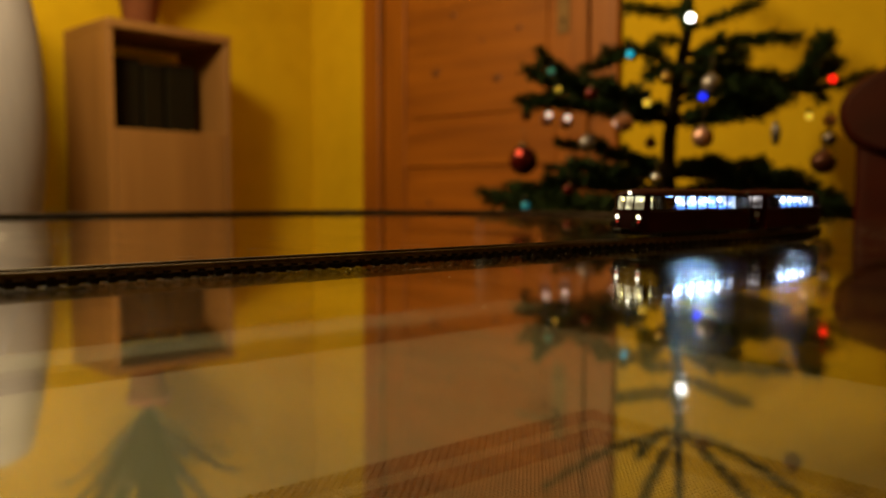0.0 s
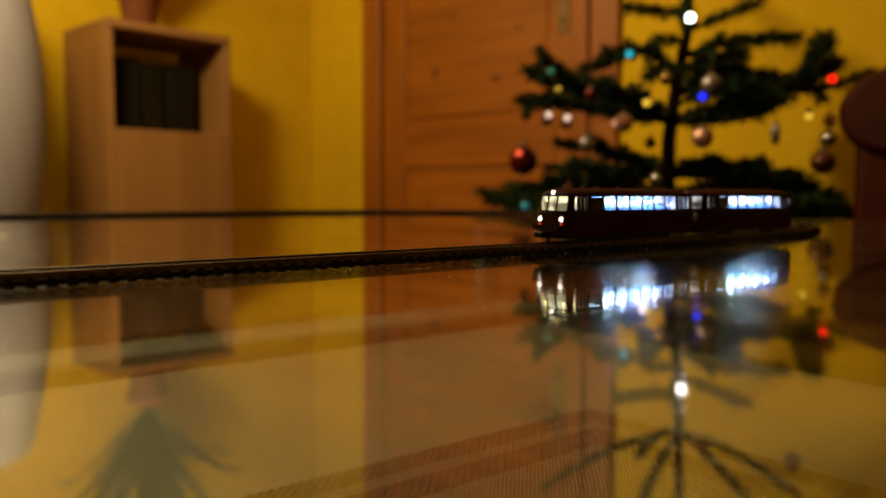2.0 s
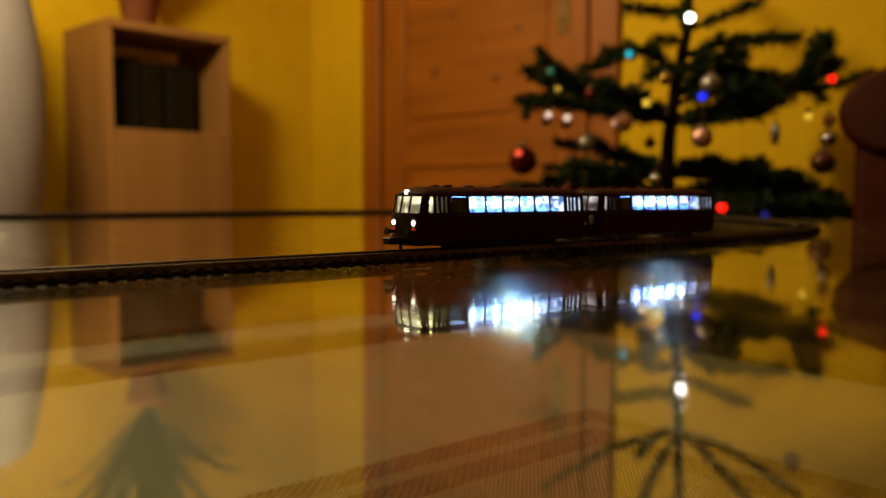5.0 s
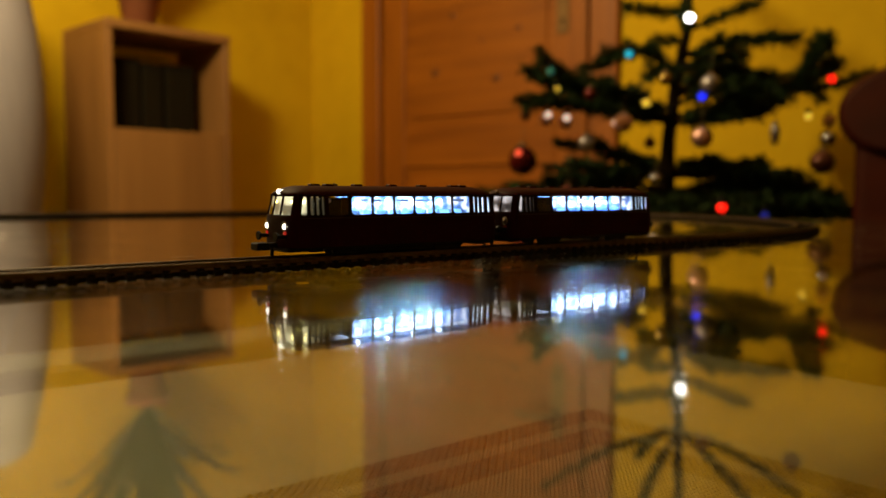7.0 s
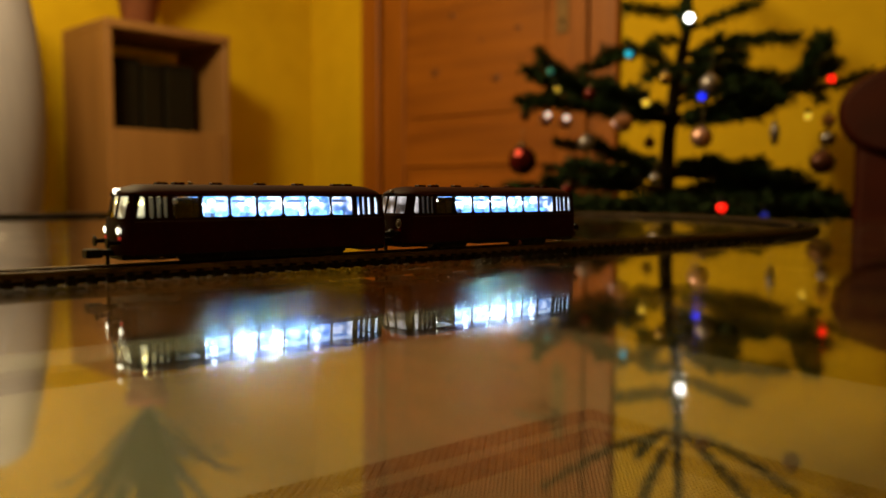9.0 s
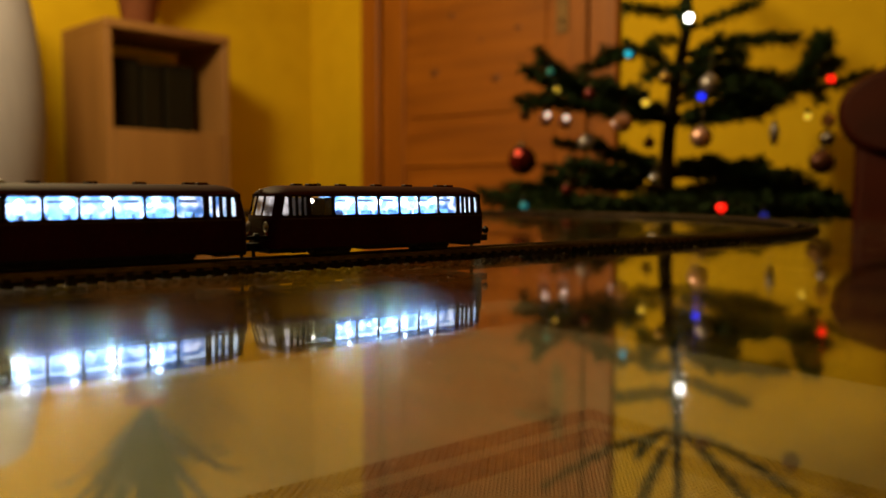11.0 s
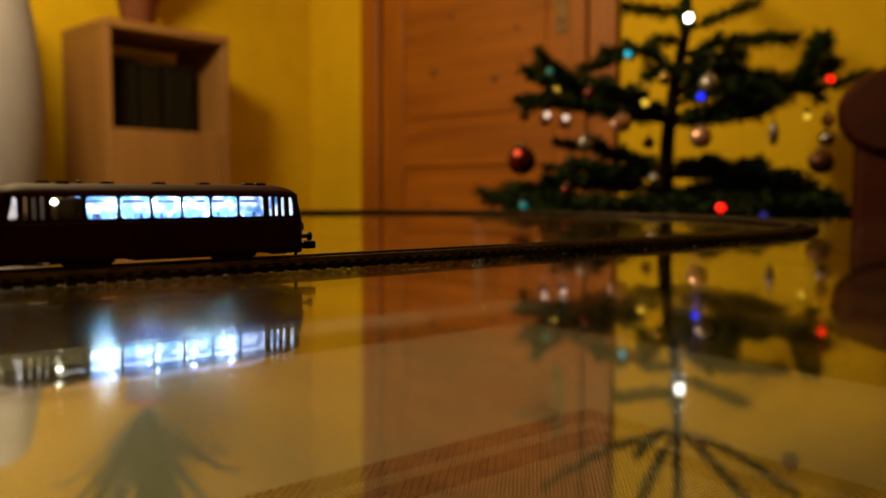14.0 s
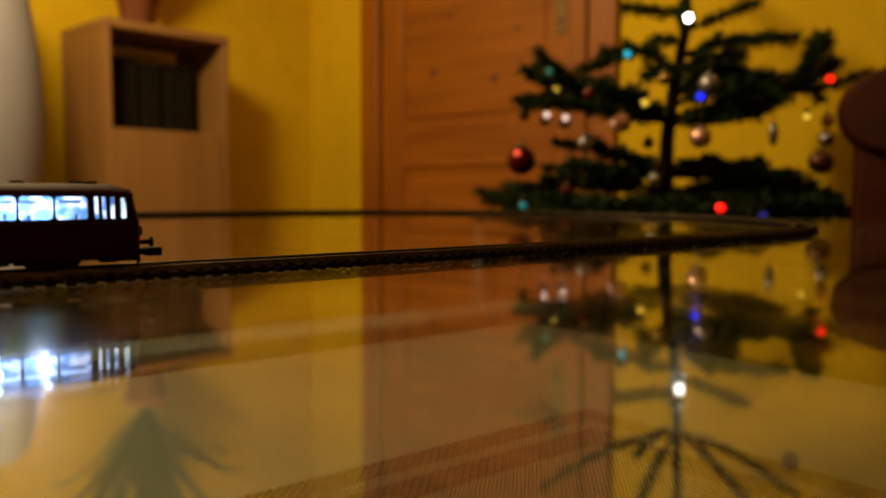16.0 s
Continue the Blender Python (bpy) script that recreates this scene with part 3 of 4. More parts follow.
    # finger branches above it
    for z0, path, twigs in ((0.746, [(-0.002, -0.01, 0.750), (-0.041, -0.02, 0.747)], 0),
                            (0.722, [(0.058, -0.02, 0.732), (0.087, -0.02, 0.755)], 0),
                            (0.727, [(0.079, -0.02, 0.740), (0.148, -0.03, 0.747), (0.22, -0.03, 0.751)], 2),
                            (0.706, [(0.055, -0.06, 0.709), (0.101, -0.10, 0.712)], 2),
                            (0.695, [(-0.031, -0.08, 0.685), (-0.072, -0.12, 0.668)], 1),
                            (0.700, [(0.09, 0.09, 0.712), (0.14, 0.14, 0.722)], 2),
                            (0.795, [(-0.023, -0.01, 0.803), (-0.09, -0.02, 0.805)], 0),
                            (0.771, [(0.082, -0.01, 0.790), (0.12, -0.02, 0.805), (0.15, -0.02, 0.813)], 0),
                            (0.775, [(0.045, 0.05, 0.80), (0.055, 0.10, 0.82)], 0),
                            (0.770, [(0.015, -0.05, 0.78), (-0.010, -0.09, 0.79)], 0)):
        bough(z0, path, twigs, 0.04, 0.022)
    # the whorls towards the top; those above 1.04 m are unseen, added to shade the wall
    for z0, reach, rise, turn, count in ((0.874, 0.29, 0.150, 12, 5), (1.10, 0.27, 0.10, 40, 6), (1.28, 0.22, 0.10, 5, 6), (1.44, 0.16, 0.09, 33, 5), (1.57, 0.09, 0.07, 10, 5)):
        c = trunk_at(z0)
        for k in range(count):
            a = radians(turn + 360 * k / count + rng.uniform(-9, 9))
            out = Vector((math.cos(a), math.sin(a), 0)) * reach * rng.uniform(0.85, 1.1)
            bough(z0, [c + out * 0.5 + Vector((0, 0, rise * 0.38)), c + out + Vector((0, 0, rise))], 0 if z0 < 1 else 4, 0.05, 0.015)
    for a, b in zip(range(67, 163, 8), range(75, 171, 8)):
        needles(trunk_at(a / 100), trunk_at(b / 100), 0.016, 0.0009)
    me = bpy.data.meshes.new("crown")
    me.from_pydata([tuple(v) for v in verts], [], faces)
    me.materials.append(M_NEEDLE)
    part("crown", me, None, tree, "dark green fir needles")


def build_ornaments():
    def at(x, y, z):
        return pose(TREE[0] + x, TREE[1] + y, z)

    def bauble(x, y, z, r, name, base, metal, rough, label, tall=1.0):
        m = bpy.data.materials.get(name) or material(name, base, rough, metal, grain=tuple(c * 0.8 for c in base), grain_scale=60)
        o = thing("bauble", at(x, y, z), label, "bauble", "baubles on the tree")
        part("ball", lathe([(r * math.sin(math.pi * i / 18), -r * tall * math.cos(math.pi * i / 18) - r * (tall - 1)) for i in range(19)], 28), m, o)
        part("cap", lathe([(r * 0.22 + 0.001, r * 0.96), (r * 0.22 + 0.001, r * 1.12 + 0.002), (0, r * 1.12 + 0.002)], 12), M_CAP, o)
        part("hanger", tube([(0, 0, r * 1.12), (0.002, 0, r * 1.12 + 0.012), (0, 0, r * 1.12 + 0.026)], 0.0005, 5), M_CAP, o)

    red, pink, silver, gold, brown, smoke = (0.10, 0.004, 0.004), (0.72, 0.42, 0.38), (0.66, 0.65, 0.72), (0.48, 0.33, 0.09), (0.15, 0.05, 0.025), (0.34, 0.32, 0.36)
    bauble(-0.281, -0.10, 0.528, 0.025, "bauble_red", red, 0.6, 0.18, "large glossy dark red glass bauble hanging on the fir tree")
    bauble(-0.240, -0.09, 0.600, 0.012, "bauble_pink", pink, 0.8, 0.3, "small shiny pink bauble hanging on the fir tree")
    bauble(-0.208, -0.10, 0.595, 0.012, "bauble_pink", pink, 0.8, 0.3, "small shiny pink bauble hanging on the fir tree")
    bauble(-0.130, -0.20, 0.585, 0.015, "bauble_pink", pink, 0.8, 0.3, "shiny rose bauble hanging on the fir tree")
    bauble(-0.003, -0.20, 0.562, 0.017, "bauble_pink", pink, 0.8, 0.3, "shiny rose bauble hanging on the fir tree")
    bauble(-0.056, -0.08, 0.560, 0.010, "bauble_brown", brown, 0.5, 0.3, "small matt brown bauble hanging on the fir tree")
    bauble(-0.055, -0.12, 0.497, 0.011, "bauble_silver", silver, 1.0, 0.25, "small silver bauble hanging on the fir tree")
    bauble(0.009, -0.20, 0.647, 0.016, "bauble_smoke", smoke, 0.8, 0.35, "smoky grey bauble hanging on the fir tree")
    bauble(-0.047, -0.14, 0.664, 0.011, "bauble_gold", gold, 1.0, 0.25, "small gold bauble hanging on the fir tree")
    bauble(0.058, -0.06, 0.880, 0.014, "bauble_brown", brown, 0.5, 0.3, "small matt brown bauble hanging on the fir tree")
    bauble(0.222, -0.06, 0.915, 0.016, "bauble_brown", brown, 0.5, 0.3, "matt brown bauble hanging on the fir tree")
    bauble(-0.178, -0.14, 0.555, 0.014, "bauble_smoke", smoke, 0.8, 0.35, "smoky grey bauble hanging on the fir tree")
    bauble(-0.275, -0.08, 0.608, 0.010, "bauble_brown", brown, 0.5, 0.3, "small matt brown bauble hanging on the fir tree")
    bauble(-0.187, -0.22, 0.628, 0.010, "bauble_red", red, 0.6, 0.18, "small glossy red bauble hanging on the fir tree")
    bauble(-0.208, -0.14, 0.477, 0.010, "bauble_red", red, 0.6, 0.18, "small glossy red bauble hanging on the fir tree")
    bauble(0.277, -0.04, 0.604, 0.012, "bauble_pink", pink, 0.8, 0.3, "small shiny pink bauble hanging on the fir tree")
    bauble(0.271, -0.05, 0.571, 0.014, "bauble_silver", silver, 1.0, 0.25, "silver bauble hanging on the fir tree")
    bauble(0.258, -0.06, 0.529, 0.022, "bauble_brown", brown, 0.5, 0.3, "shiny brown bauble hanging on the fir tree")
    bauble(0.176, -0.05, 0.592, 0.008, "bauble_smoke", smoke, 0.8, 0.35, "slim grey icicle bauble hanging on the fir tree", 2.6)

    def light(x, y, z, name, colour, strength, r, label):
        m = bpy.data.materials.get(name) or glow(name, colour, strength)
        o = thing("fairy_light_or_glint", at(x, y, z), label, "fairy light", "lights on the tree")
        part("bulb", lathe([(r * math.sin(math.pi * i / 10), -r * math.cos(math.pi * i / 10)) for i in range(11)], 24), m, o)
        part("socket", lathe([(r * 0.7, r * 0.8), (r * 0.75, r * 2.2), (0, r * 2.3)], 10), M_BLACK, o)

    light(0.006, -0.09, 0.775, "lit_white_bulb", (1.0, 0.93, 0.85), 12, 0.007, "bright white fairy light on the fir tree")
    light(-0.100, -0.10, 0.711, "lit_cyan_bulb", (0.005, 0.42, 0.62), 0.9, 0.0065, "cyan fairy light on the fir tree")
    light(0.260, -0.08, 0.673, "lit_red_bulb", (1.0, 0.012, 0.004), 1.8, 0.007, "red fairy light on the fir tree")
    light(0.005, -0.17, 0.631, "lit_blue_bulb", (0.006, 0.02, 0.85), 1.7, 0.0065, "blue fairy light on the fir tree")
    light(-0.226, -0.12, 0.647, "lit_yellow_bulb", (0.9, 0.6, 0.05), 0.9, 0.006, "dim yellow fairy light on the fir tree")
    light(-0.094, -0.20, 0.617, "lit_yellow_bulb", (0.9, 0.6, 0.05), 0.9, 0.006, "dim yellow fairy light on the fir tree")
    light(0.230, -0.06, 0.610, "lit_yellow_bulb", (0.9, 0.6, 0.05), 0.9, 0.006, "dim yellow fairy light on the fir tree")
    light(-0.300, -0.33, 0.454, "dim_cyan_bulb", (0.01, 0.30, 0.42), 0.2, 0.006, "cyan fairy light on the fir tree")
    light(-0.013, -0.33, 0.452, "lit_red_bulb", (1.0, 0.012, 0.004), 1.8, 0.007, "red fairy light on the fir tree")
    light(0.048, -0.05, 1.002, "dim_white_bulb", (1.0, 0.86, 0.66), 3, 0.007, "white fairy light on the fir tree")
    light(-0.234, -0.10, 0.681, "lit_green_bulb", (0.02, 0.30, 0.28), 0.12, 0.006, "dim green fairy light on the fir tree")
    # glowing beads in front of the pink baubles imitate their highlights
    for x, z in ((-0.240, 0.606), (-0.208, 0.601), (-0.124, 0.592), (0.277, 0.610)):
        light(x, -0.116, z, "pink_bauble_glint", (1.0, 0.72, 0.55), 1.1, 0.0055, "warm glowing highlight on a pink bauble")
    # the red bauble's orange-red highlight, made as a small glowing bead
    light(-0.291, -0.130, 0.540, "red_bauble_highlight", (1.0, 0.10, 0.04), 0.9, 0.0055, "glowing orange-red highlight on the red bauble")
    light(0.062, -0.30, 0.440, "dim_blue_bulb", (0.02, 0.04, 0.8), 0.15, 0.006, "blue fairy light on the fir tree")


# ---- the coffee table ----
T_D0, T_D1, T_N0, T_N1 = -0.78, 0.712, -0.16, 0.790
SHELF = -0.0776


def build_table():
    table = thing("coffee_table", TABLE, "glass-topped coffee table with a pale lower shelf", "table")
    top = part("glass_top", box(T_D0, T_D1, T_N0, T_N1, -0.010, 0, 0.0015, seg=2), M_GLASS, table, "clear glass top with greenish edge")
    top.visible_shadow = False
    part("shelf", box(T_D0 + 0.12, 0.402, T_N0 + 0.06, 0.403, SHELF - 0.018, SHELF, 0.002), M_SHELF, table, "pale veneered shelf under the glass")
    part("shelf_rail", box(T_D0 + 0.02, 0.463, 0.440, 0.490, SHELF - 0.018, SHELF + 0.002, 0.003), M_SHELF, table, "pale rail behind the shelf")
    for x in (T_D0 + 0.14, 0.36):
        part("shelf_bracket", box(x - 0.012, x + 0.012, 0.25, 0.488, SHELF - 0.034, SHELF - 0.018, 0.002), M_LEGWOOD, table)
    for x in (T_D0 + 0.05, T_D1 - 0.03):
        for y in (T_N0 + 0.04, T_N1 - 0.03):
            part("leg", tube([(x, y, -GLASS), (x, y, -0.012)], 0.018, 16), M_LEGWOOD, table)
            part("pad", lathe([(0.022, -0.012), (0.022, -0.0102), (0, -0.0102)], 16), M_BLACK, table, at=pose(x, y, 0))


def build_dust():
    rng = random.Random(21)
    vs, fs = [], []
    for k in range(3600):
        if k < 2700:
            d, n = rng.uniform(-0.25, 0.65), N_FRONT + rng.gauss(0, 0.035)
        else:
            d, n = rng.uniform(-0.35, 0.68), rng.uniform(0.08, 0.72)
        r = rng.uniform(0.00004, 0.00011) * (2.2 if rng.random() < 0.05 else 1)
        i = len(vs)
        turn = rng.uniform(0, 6.28)
        for q in range(3):
            vs.append((d + r * math.cos(turn + q * 2.09), n + r * math.sin(turn + q * 2.09) * 1.6, 0.0))
        vs.append((d, n, r * 1.3))
        fs.extend(((i, i + 1, i + 3), (i + 1, i + 2, i + 3), (i + 2, i, i + 3)))
    # short scratches and smears
    for k in range(26):
        d, n = rng.uniform(-0.1, 0.6), rng.uniform(0.12, 0.5)
        turn, ln, r = rng.uniform(-0.5, 0.5), rng.uniform(0.003, 0.014), 0.00006
        c, q = math.cos(turn), math.sin(turn)
        i = len(vs)
        vs.extend(((d, n, 0.00002), (d + ln * c, n + ln * q, 0.00002), (d + ln * c - r * q, n + ln * q + r * c, 0.00006), (d - r * q, n + r * c, 0.00006)))
        fs.append((i, i + 1, i + 2, i + 3))
    me = bpy.data.meshes.new("dust")
    me.from_pydata(vs, [], fs)
    me.materials.append(M_DUST)
    ob = new("dust", me)
    ob.matrix_basis = TABLE
    tagged(ob, "fine pale dust specks scattered over the glass", "dust", kind="stuff")


def build_placemat():
    x1, y1, w, h = 0.259, 0.223, 0.45, 0.33
    mat = thing("placemat", TABLE @ pose(x1, y1, SHELF), "woven beige placemat with two brown border stripes", "placemat")
    part("backing", box(-w, 0, -h, 0, 0, 0.0008), M_WEAVE_PALE, mat)
    # woven strands: flat bars across, bumps along, stripes in brown
    pale_v, pale_f, dark_v, dark_f = [], [], [], []
    step = 0.00178
    bands = ((0.0, 0.0133), (0.0195, 0.0334))
    nx, ny = int(w / step), int(h / step)
    for i in range(nx):
        for j in range(ny):
            x, y = -(i + 0.5) * step, -(j + 0.5) * step
            edge = min(-x, -y, w + x, h + y)
            dark = any(a <= edge <= b for a, b in bands)
            vs, fs = (dark_v, dark_f) if dark else (pale_v, pale_f)
            over = (i + j) % 2
            a, b = ((0.00087, 0.00074) if over else (0.00074, 0.00087)) if dark else (0.00062, 0.00089)
            z = (0.0014 if over else 0.0010) if dark else 0.0014
            k = len(vs)
            vs.extend(((x - a, y - b, 0.0008), (x + a, y - b, 0.0008), (x + a, y + b, 0.0008), (x - a, y + b, 0.0008), (x, y, z)))
            fs.extend(((k, k + 1, k + 4), (k + 1, k + 2, k + 4), (k + 2, k + 3, k + 4), (k + 3, k, k + 4)))
    for name, vs, fs, m in (("pale_weave", pale_v, pale_f, M_WEAVE_PALE), ("brown_weave", dark_v, dark_f, M_WEAVE_DARK)):
        me = bpy.data.meshes.new(name)
        me.from_pydata(vs, [], fs)
        me.materials.append(m)
        tagged(part(name, me, None, mat), kind="stuff")


# ---- the railway track: an oval in table coordinates (d along, n across) ----
N_FRONT, N_BACK, D_RIGHT, D_LEFT, RADIUS = 0.2104, 0.748, 0.350, -0.260, 0.268
RAIL_TOP = 0.0036


def track_point(s):
    """Place and heading (radians) on the oval; s runs from d = 0 on the front straight towards the right."""
    side = N_BACK - N_FRONT - 2 * RADIUS
    legs = [("line", D_RIGHT), ("arc", 0), ("line", side), ("arc", 0), ("line", D_RIGHT - D_LEFT), ("arc", 0), ("line", side), ("arc", 0), ("line", -D_LEFT)]
    total = sum(v if k == "line" else RADIUS * math.pi / 2 for k, v in legs)
    s %= total
    x, y, h = 0.0, N_FRONT, 0.0
    for k, v in legs:
        ln = v if k == "line" else RADIUS * math.pi / 2
        if s <= ln:
            if k == "line":
                return Vector((x + s * math.cos(h), y + s * math.sin(h))), h
            a = s / RADIUS
            return Vector((x + RADIUS * (math.sin(h + a) - math.sin(h)), y + RADIUS * (math.cos(h) - math.cos(h + a)))), h + a
        if k == "line":
            x, y = x + ln * math.cos(h), y + ln * math.sin(h)
        else:
            x, y = x + RADIUS * (math.sin(h + math.pi / 2) - math.sin(h)), y + RADIUS * (math.cos(h) - math.cos(h + math.pi / 2))
            h += math.pi / 2
        s -= ln
    return Vector((x, y)), h


TRACK_LENGTH = D_RIGHT * 2 - D_LEFT * 2 + 2 * (N_BACK - N_FRONT - 2 * RADIUS) + 2 * math.pi * RADIUS


def build_track():
    track = thing("model_railway_track", TABLE, "small-gauge model railway track oval with brown sleepers", "model railway")
    half = 0.0049
    count = 420
    for sign in (-1, 1):
        bm = bmesh.new()
        rings = []
        prof = [(-0.0011, 0.0016), (0.0011, 0.0016), (0.0010, 0.0019), (0.0004, 0.0022), (0.0004, 0.0029), (0.0006, 0.0031), (0.0006, 0.0035), (0.00045, RAIL_TOP), (-0.00045, RAIL_TOP), (-0.0006, 0.0035), (-0.0006, 0.0031), (-0.0004, 0.0029), (-0.0004, 0.0022), (-0.0010, 0.0019)]
        for i in range(count):
            p, h = track_point(TRACK_LENGTH * i / count)
            nrm = Vector((-math.sin(h), math.cos(h)))
            rings.append([bm.verts.new((p.x + nrm.x * (sign * half + a), p.y + nrm.y * (sign * half + a), z)) for a, z in prof])
        for i in range(count):
            a, b = rings[i], rings[(i + 1) % count]
            for k in range(len(prof)):
                j = (k + 1) % len(prof)
                bm.faces.new((a[k], a[j], b[j], b[k]))
        part("rail", bm, M_STEEL, track, "nickel-silver rail")
    pitch = 0.00455
    total = int(TRACK_LENGTH / pitch)
    sleeper = box(-0.0012, 0.0012, -0.0080, 0.0080, 0, 0.0016, 0.00025)
    for sign in (-1, 1):
        box(-0.0008, 0.0008, sign * half - 0.0019, sign * half + 0.0019, 0.0016, 0.0022, bm=sleeper)
    me = mesh_of(sleeper, "sleeper", M_SLEEPER)
    rest = bmesh.new()
    # ties along the sleepers' middles
    for i in range(total):
        s = TRACK_LENGTH * i / total
        p, h = track_point(s)
        m = pose(p.x, p.y, 0, 0, 0, math.degrees(h))
        d = s if s < TRACK_LENGTH / 2 else s - TRACK_LENGTH
        if -0.25 < d < 0.75:
            part("sleeper", me, None, track, at=m)
        else:
            merge(rest, box(-0.0012, 0.0012, -0.0080, 0.0080, 0, 0.0016), m)
    tagged(part("distant_trackbed", rest, M_SLEEPER, track), kind="stuff")
    for sign in (-1, 1):
        bm = bmesh.new()
        rings = []
        for i in range(count):
            p, h = track_point(TRACK_LENGTH * i / count)
            nrm = Vector((-math.sin(h), math.cos(h)))
            rings.append([bm.verts.new((p.x + nrm.x * (sign * half + a), p.y + nrm.y * (sign * half + a), z)) for a, z in ((-0.0009, 0.0004), (0.0009, 0.0004), (0.0009, 0.0015), (-0.0009, 0.0015))])
        for i in range(count):
            a, b = rings[i], rings[(i + 1) % count]
            for k in range(4):
                bm.faces.new((a[k], a[(k + 1) % 4], b[(k + 1) % 4], b[k]))
        part("sleeper_web", bm, M_SLEEPER, track)


# ---- the railcars, in millimetres inside, scaled on the mesh ----
MM = 0.001
HALF_L, HALF_W = 39.8, 9.2
FLOOR_Z, BELT_Z, SILL_Z, HEAD_Z, EAVE_Z, ROOF_Z = 3.0, 11.4, 12.2, 17.5, 18.2, 20.8
AXLE = 18.75


# side windows (x from, x to): cab, three slits, door, six large, three slits, cab
SIDE = [(34.1, 36.4), (32.0, 33.2), (30.2, 31.3), (28.5, 29.5), (20.2, 27.2), (12.2, 19.4), (4.3, 11.6), (-3.5, 3.7), (-11.1, -4.0), (-18.8, -11.6), (-26.4, -19.3), (-28.9, -27.9), (-30.7, -29.7), (-32.7, -31.6), (-35.4, -34.0)]
FRONT = [(-7.2, -2.7), (-2.2, 2.2), (2.7, 7.2)]


def panel_sheet(mapping, s0, s1, holes, zs, z_open, depth):
    """A sheet in (s, z) with openings, bent into place by mapping(s, z, inset), of that thickness."""
    cuts = sorted({s0, s1, *[v for h in holes for v in h]})
    fine = []
    for a, b in zip(cuts, cuts[1:]):
        n = max(1, int((b - a) / 0.45))
        fine += [a + (b - a) * k / n for k in range(n)]
    fine.append(cuts[-1])
    bm = bmesh.new()
    grids = []
    for inset in (0.0, depth):
        grids.append([[bm.verts.new(mapping(s, z, inset)) for z in zs] for s in fine])
    opens = set()
    for i, (a, b) in enumerate(zip(fine, fine[1:])):
        mid = (a + b) / 2
        for j, (c, d) in enumerate(zip(zs, zs[1:])):
            if any(h0 < mid < h1 for h0, h1 in holes) and z_open[0] < (c + d) / 2 < z_open[1]:
                opens.add((i, j))
    ni, nj = len(fine) - 1, len(zs) - 1
    for i in range(ni):
        for j in range(nj):
            if (i, j) in opens:
                continue
            o, n = grids
            bm.faces.new((o[i][j], o[i + 1][j], o[i + 1][j + 1], o[i][j + 1]))
            bm.faces.new((n[i][j + 1], n[i + 1][j + 1], n[i + 1][j], n[i][j]))
            for di, dj, e in ((-1, 0, ((i, j + 1), (i, j))), (1, 0, ((i + 1, j), (i + 1, j + 1))), (0, -1, ((i, j), (i + 1, j))), (0, 1, ((i + 1, j + 1), (i, j + 1)))):
                q = (i + di, j + dj)
                if q in opens or not (0 <= q[0] < ni and 0 <= q[1] < nj):
                    (a, b), (c, d) = e
                    bm.faces.new((o[a][b], n[a][b], n[c][d], o[c][d]))
    bmesh.ops.recalc_face_normals(bm, faces=bm.faces[:])
    return bm


def side_map(sign):
    def f(s, z, inset):
        lean = 0.0 if z < BELT_Z else 0.55 * (z - BELT_Z) / (EAVE_Z - BELT_Z)
        y = HALF_W - inset - lean
        return Vector((s, sign * y, z)) * MM
    return f


def end_map(sign):
    # the rounded nose: bowed in plan and swept back above the belt
    def f(s, z, inset):
        t = max(-1.0, min(1.0, s / HALF_W))
        bow = 3.0 * (1 - (1 - min(0.9999, abs(t)) ** 2.6) ** 0.5)
        lean = 0.0 if z < BELT_Z else 1.5 * (z - BELT_Z) / (EAVE_Z - BELT_Z)
        ly = 0.0 if z < BELT_Z else 0.55 * (z - BELT_Z) / (EAVE_Z - BELT_Z)
        return Vector((sign * (HALF_L - inset - bow - lean), s * (HALF_W - ly - inset * abs(t)) / HALF_W, z)) * MM
    return f


def frame_ring(mapping, a, b, z0, z1, r=0.9, lip=0.3):
    """A window's rubber frame: square outside, rounded inside."""
    bm = bmesh.new()
    inner, outer = [], []
    for cx, cz, a0 in ((b - r, z1 - r, 90), (b - r, z0 + r, 0), (a + r, z0 + r, -90), (a + r, z1 - r, -180)):
        for k in range(6):
            g = radians(a0 - k * 18)
            x, z = cx + r * math.cos(g), cz + r * math.sin(g)
            inner.append((x, z))
            t = 1.0 / max(abs(math.cos(g)), abs(math.sin(g)))
            outer.append((cx + (r + lip) * min(1.0, abs(math.cos(g)) * t) * (1 if math.cos(g) > 1e-6 else -1 if math.cos(g) < -1e-6 else 0),
                          cz + (r + lip) * min(1.0, abs(math.sin(g)) * t) * (1 if math.sin(g) > 1e-6 else -1 if math.sin(g) < -1e-6 else 0)))
    n = len(inner)
    loops = [[bm.verts.new(mapping(x, z, d)) for x, z in ring] for d, ring in ((-0.08, outer), (-0.08, inner), (0.3, inner))]
    for p, q in zip(loops, loops[1:]):
        for i in range(n):
            j = (i + 1) % n
            bm.faces.new((p[i], p[j], q[j], q[i]))
    bmesh.ops.recalc_face_normals(bm, faces=bm.faces[:])
    return bm


def mmbox(x0, x1, y0, y1, z0, z1, bevel=0.0, bm=None):
    return box(x0 * MM, x1 * MM, y0 * MM, y1 * MM, z0 * MM, z1 * MM, bevel * MM, bm)


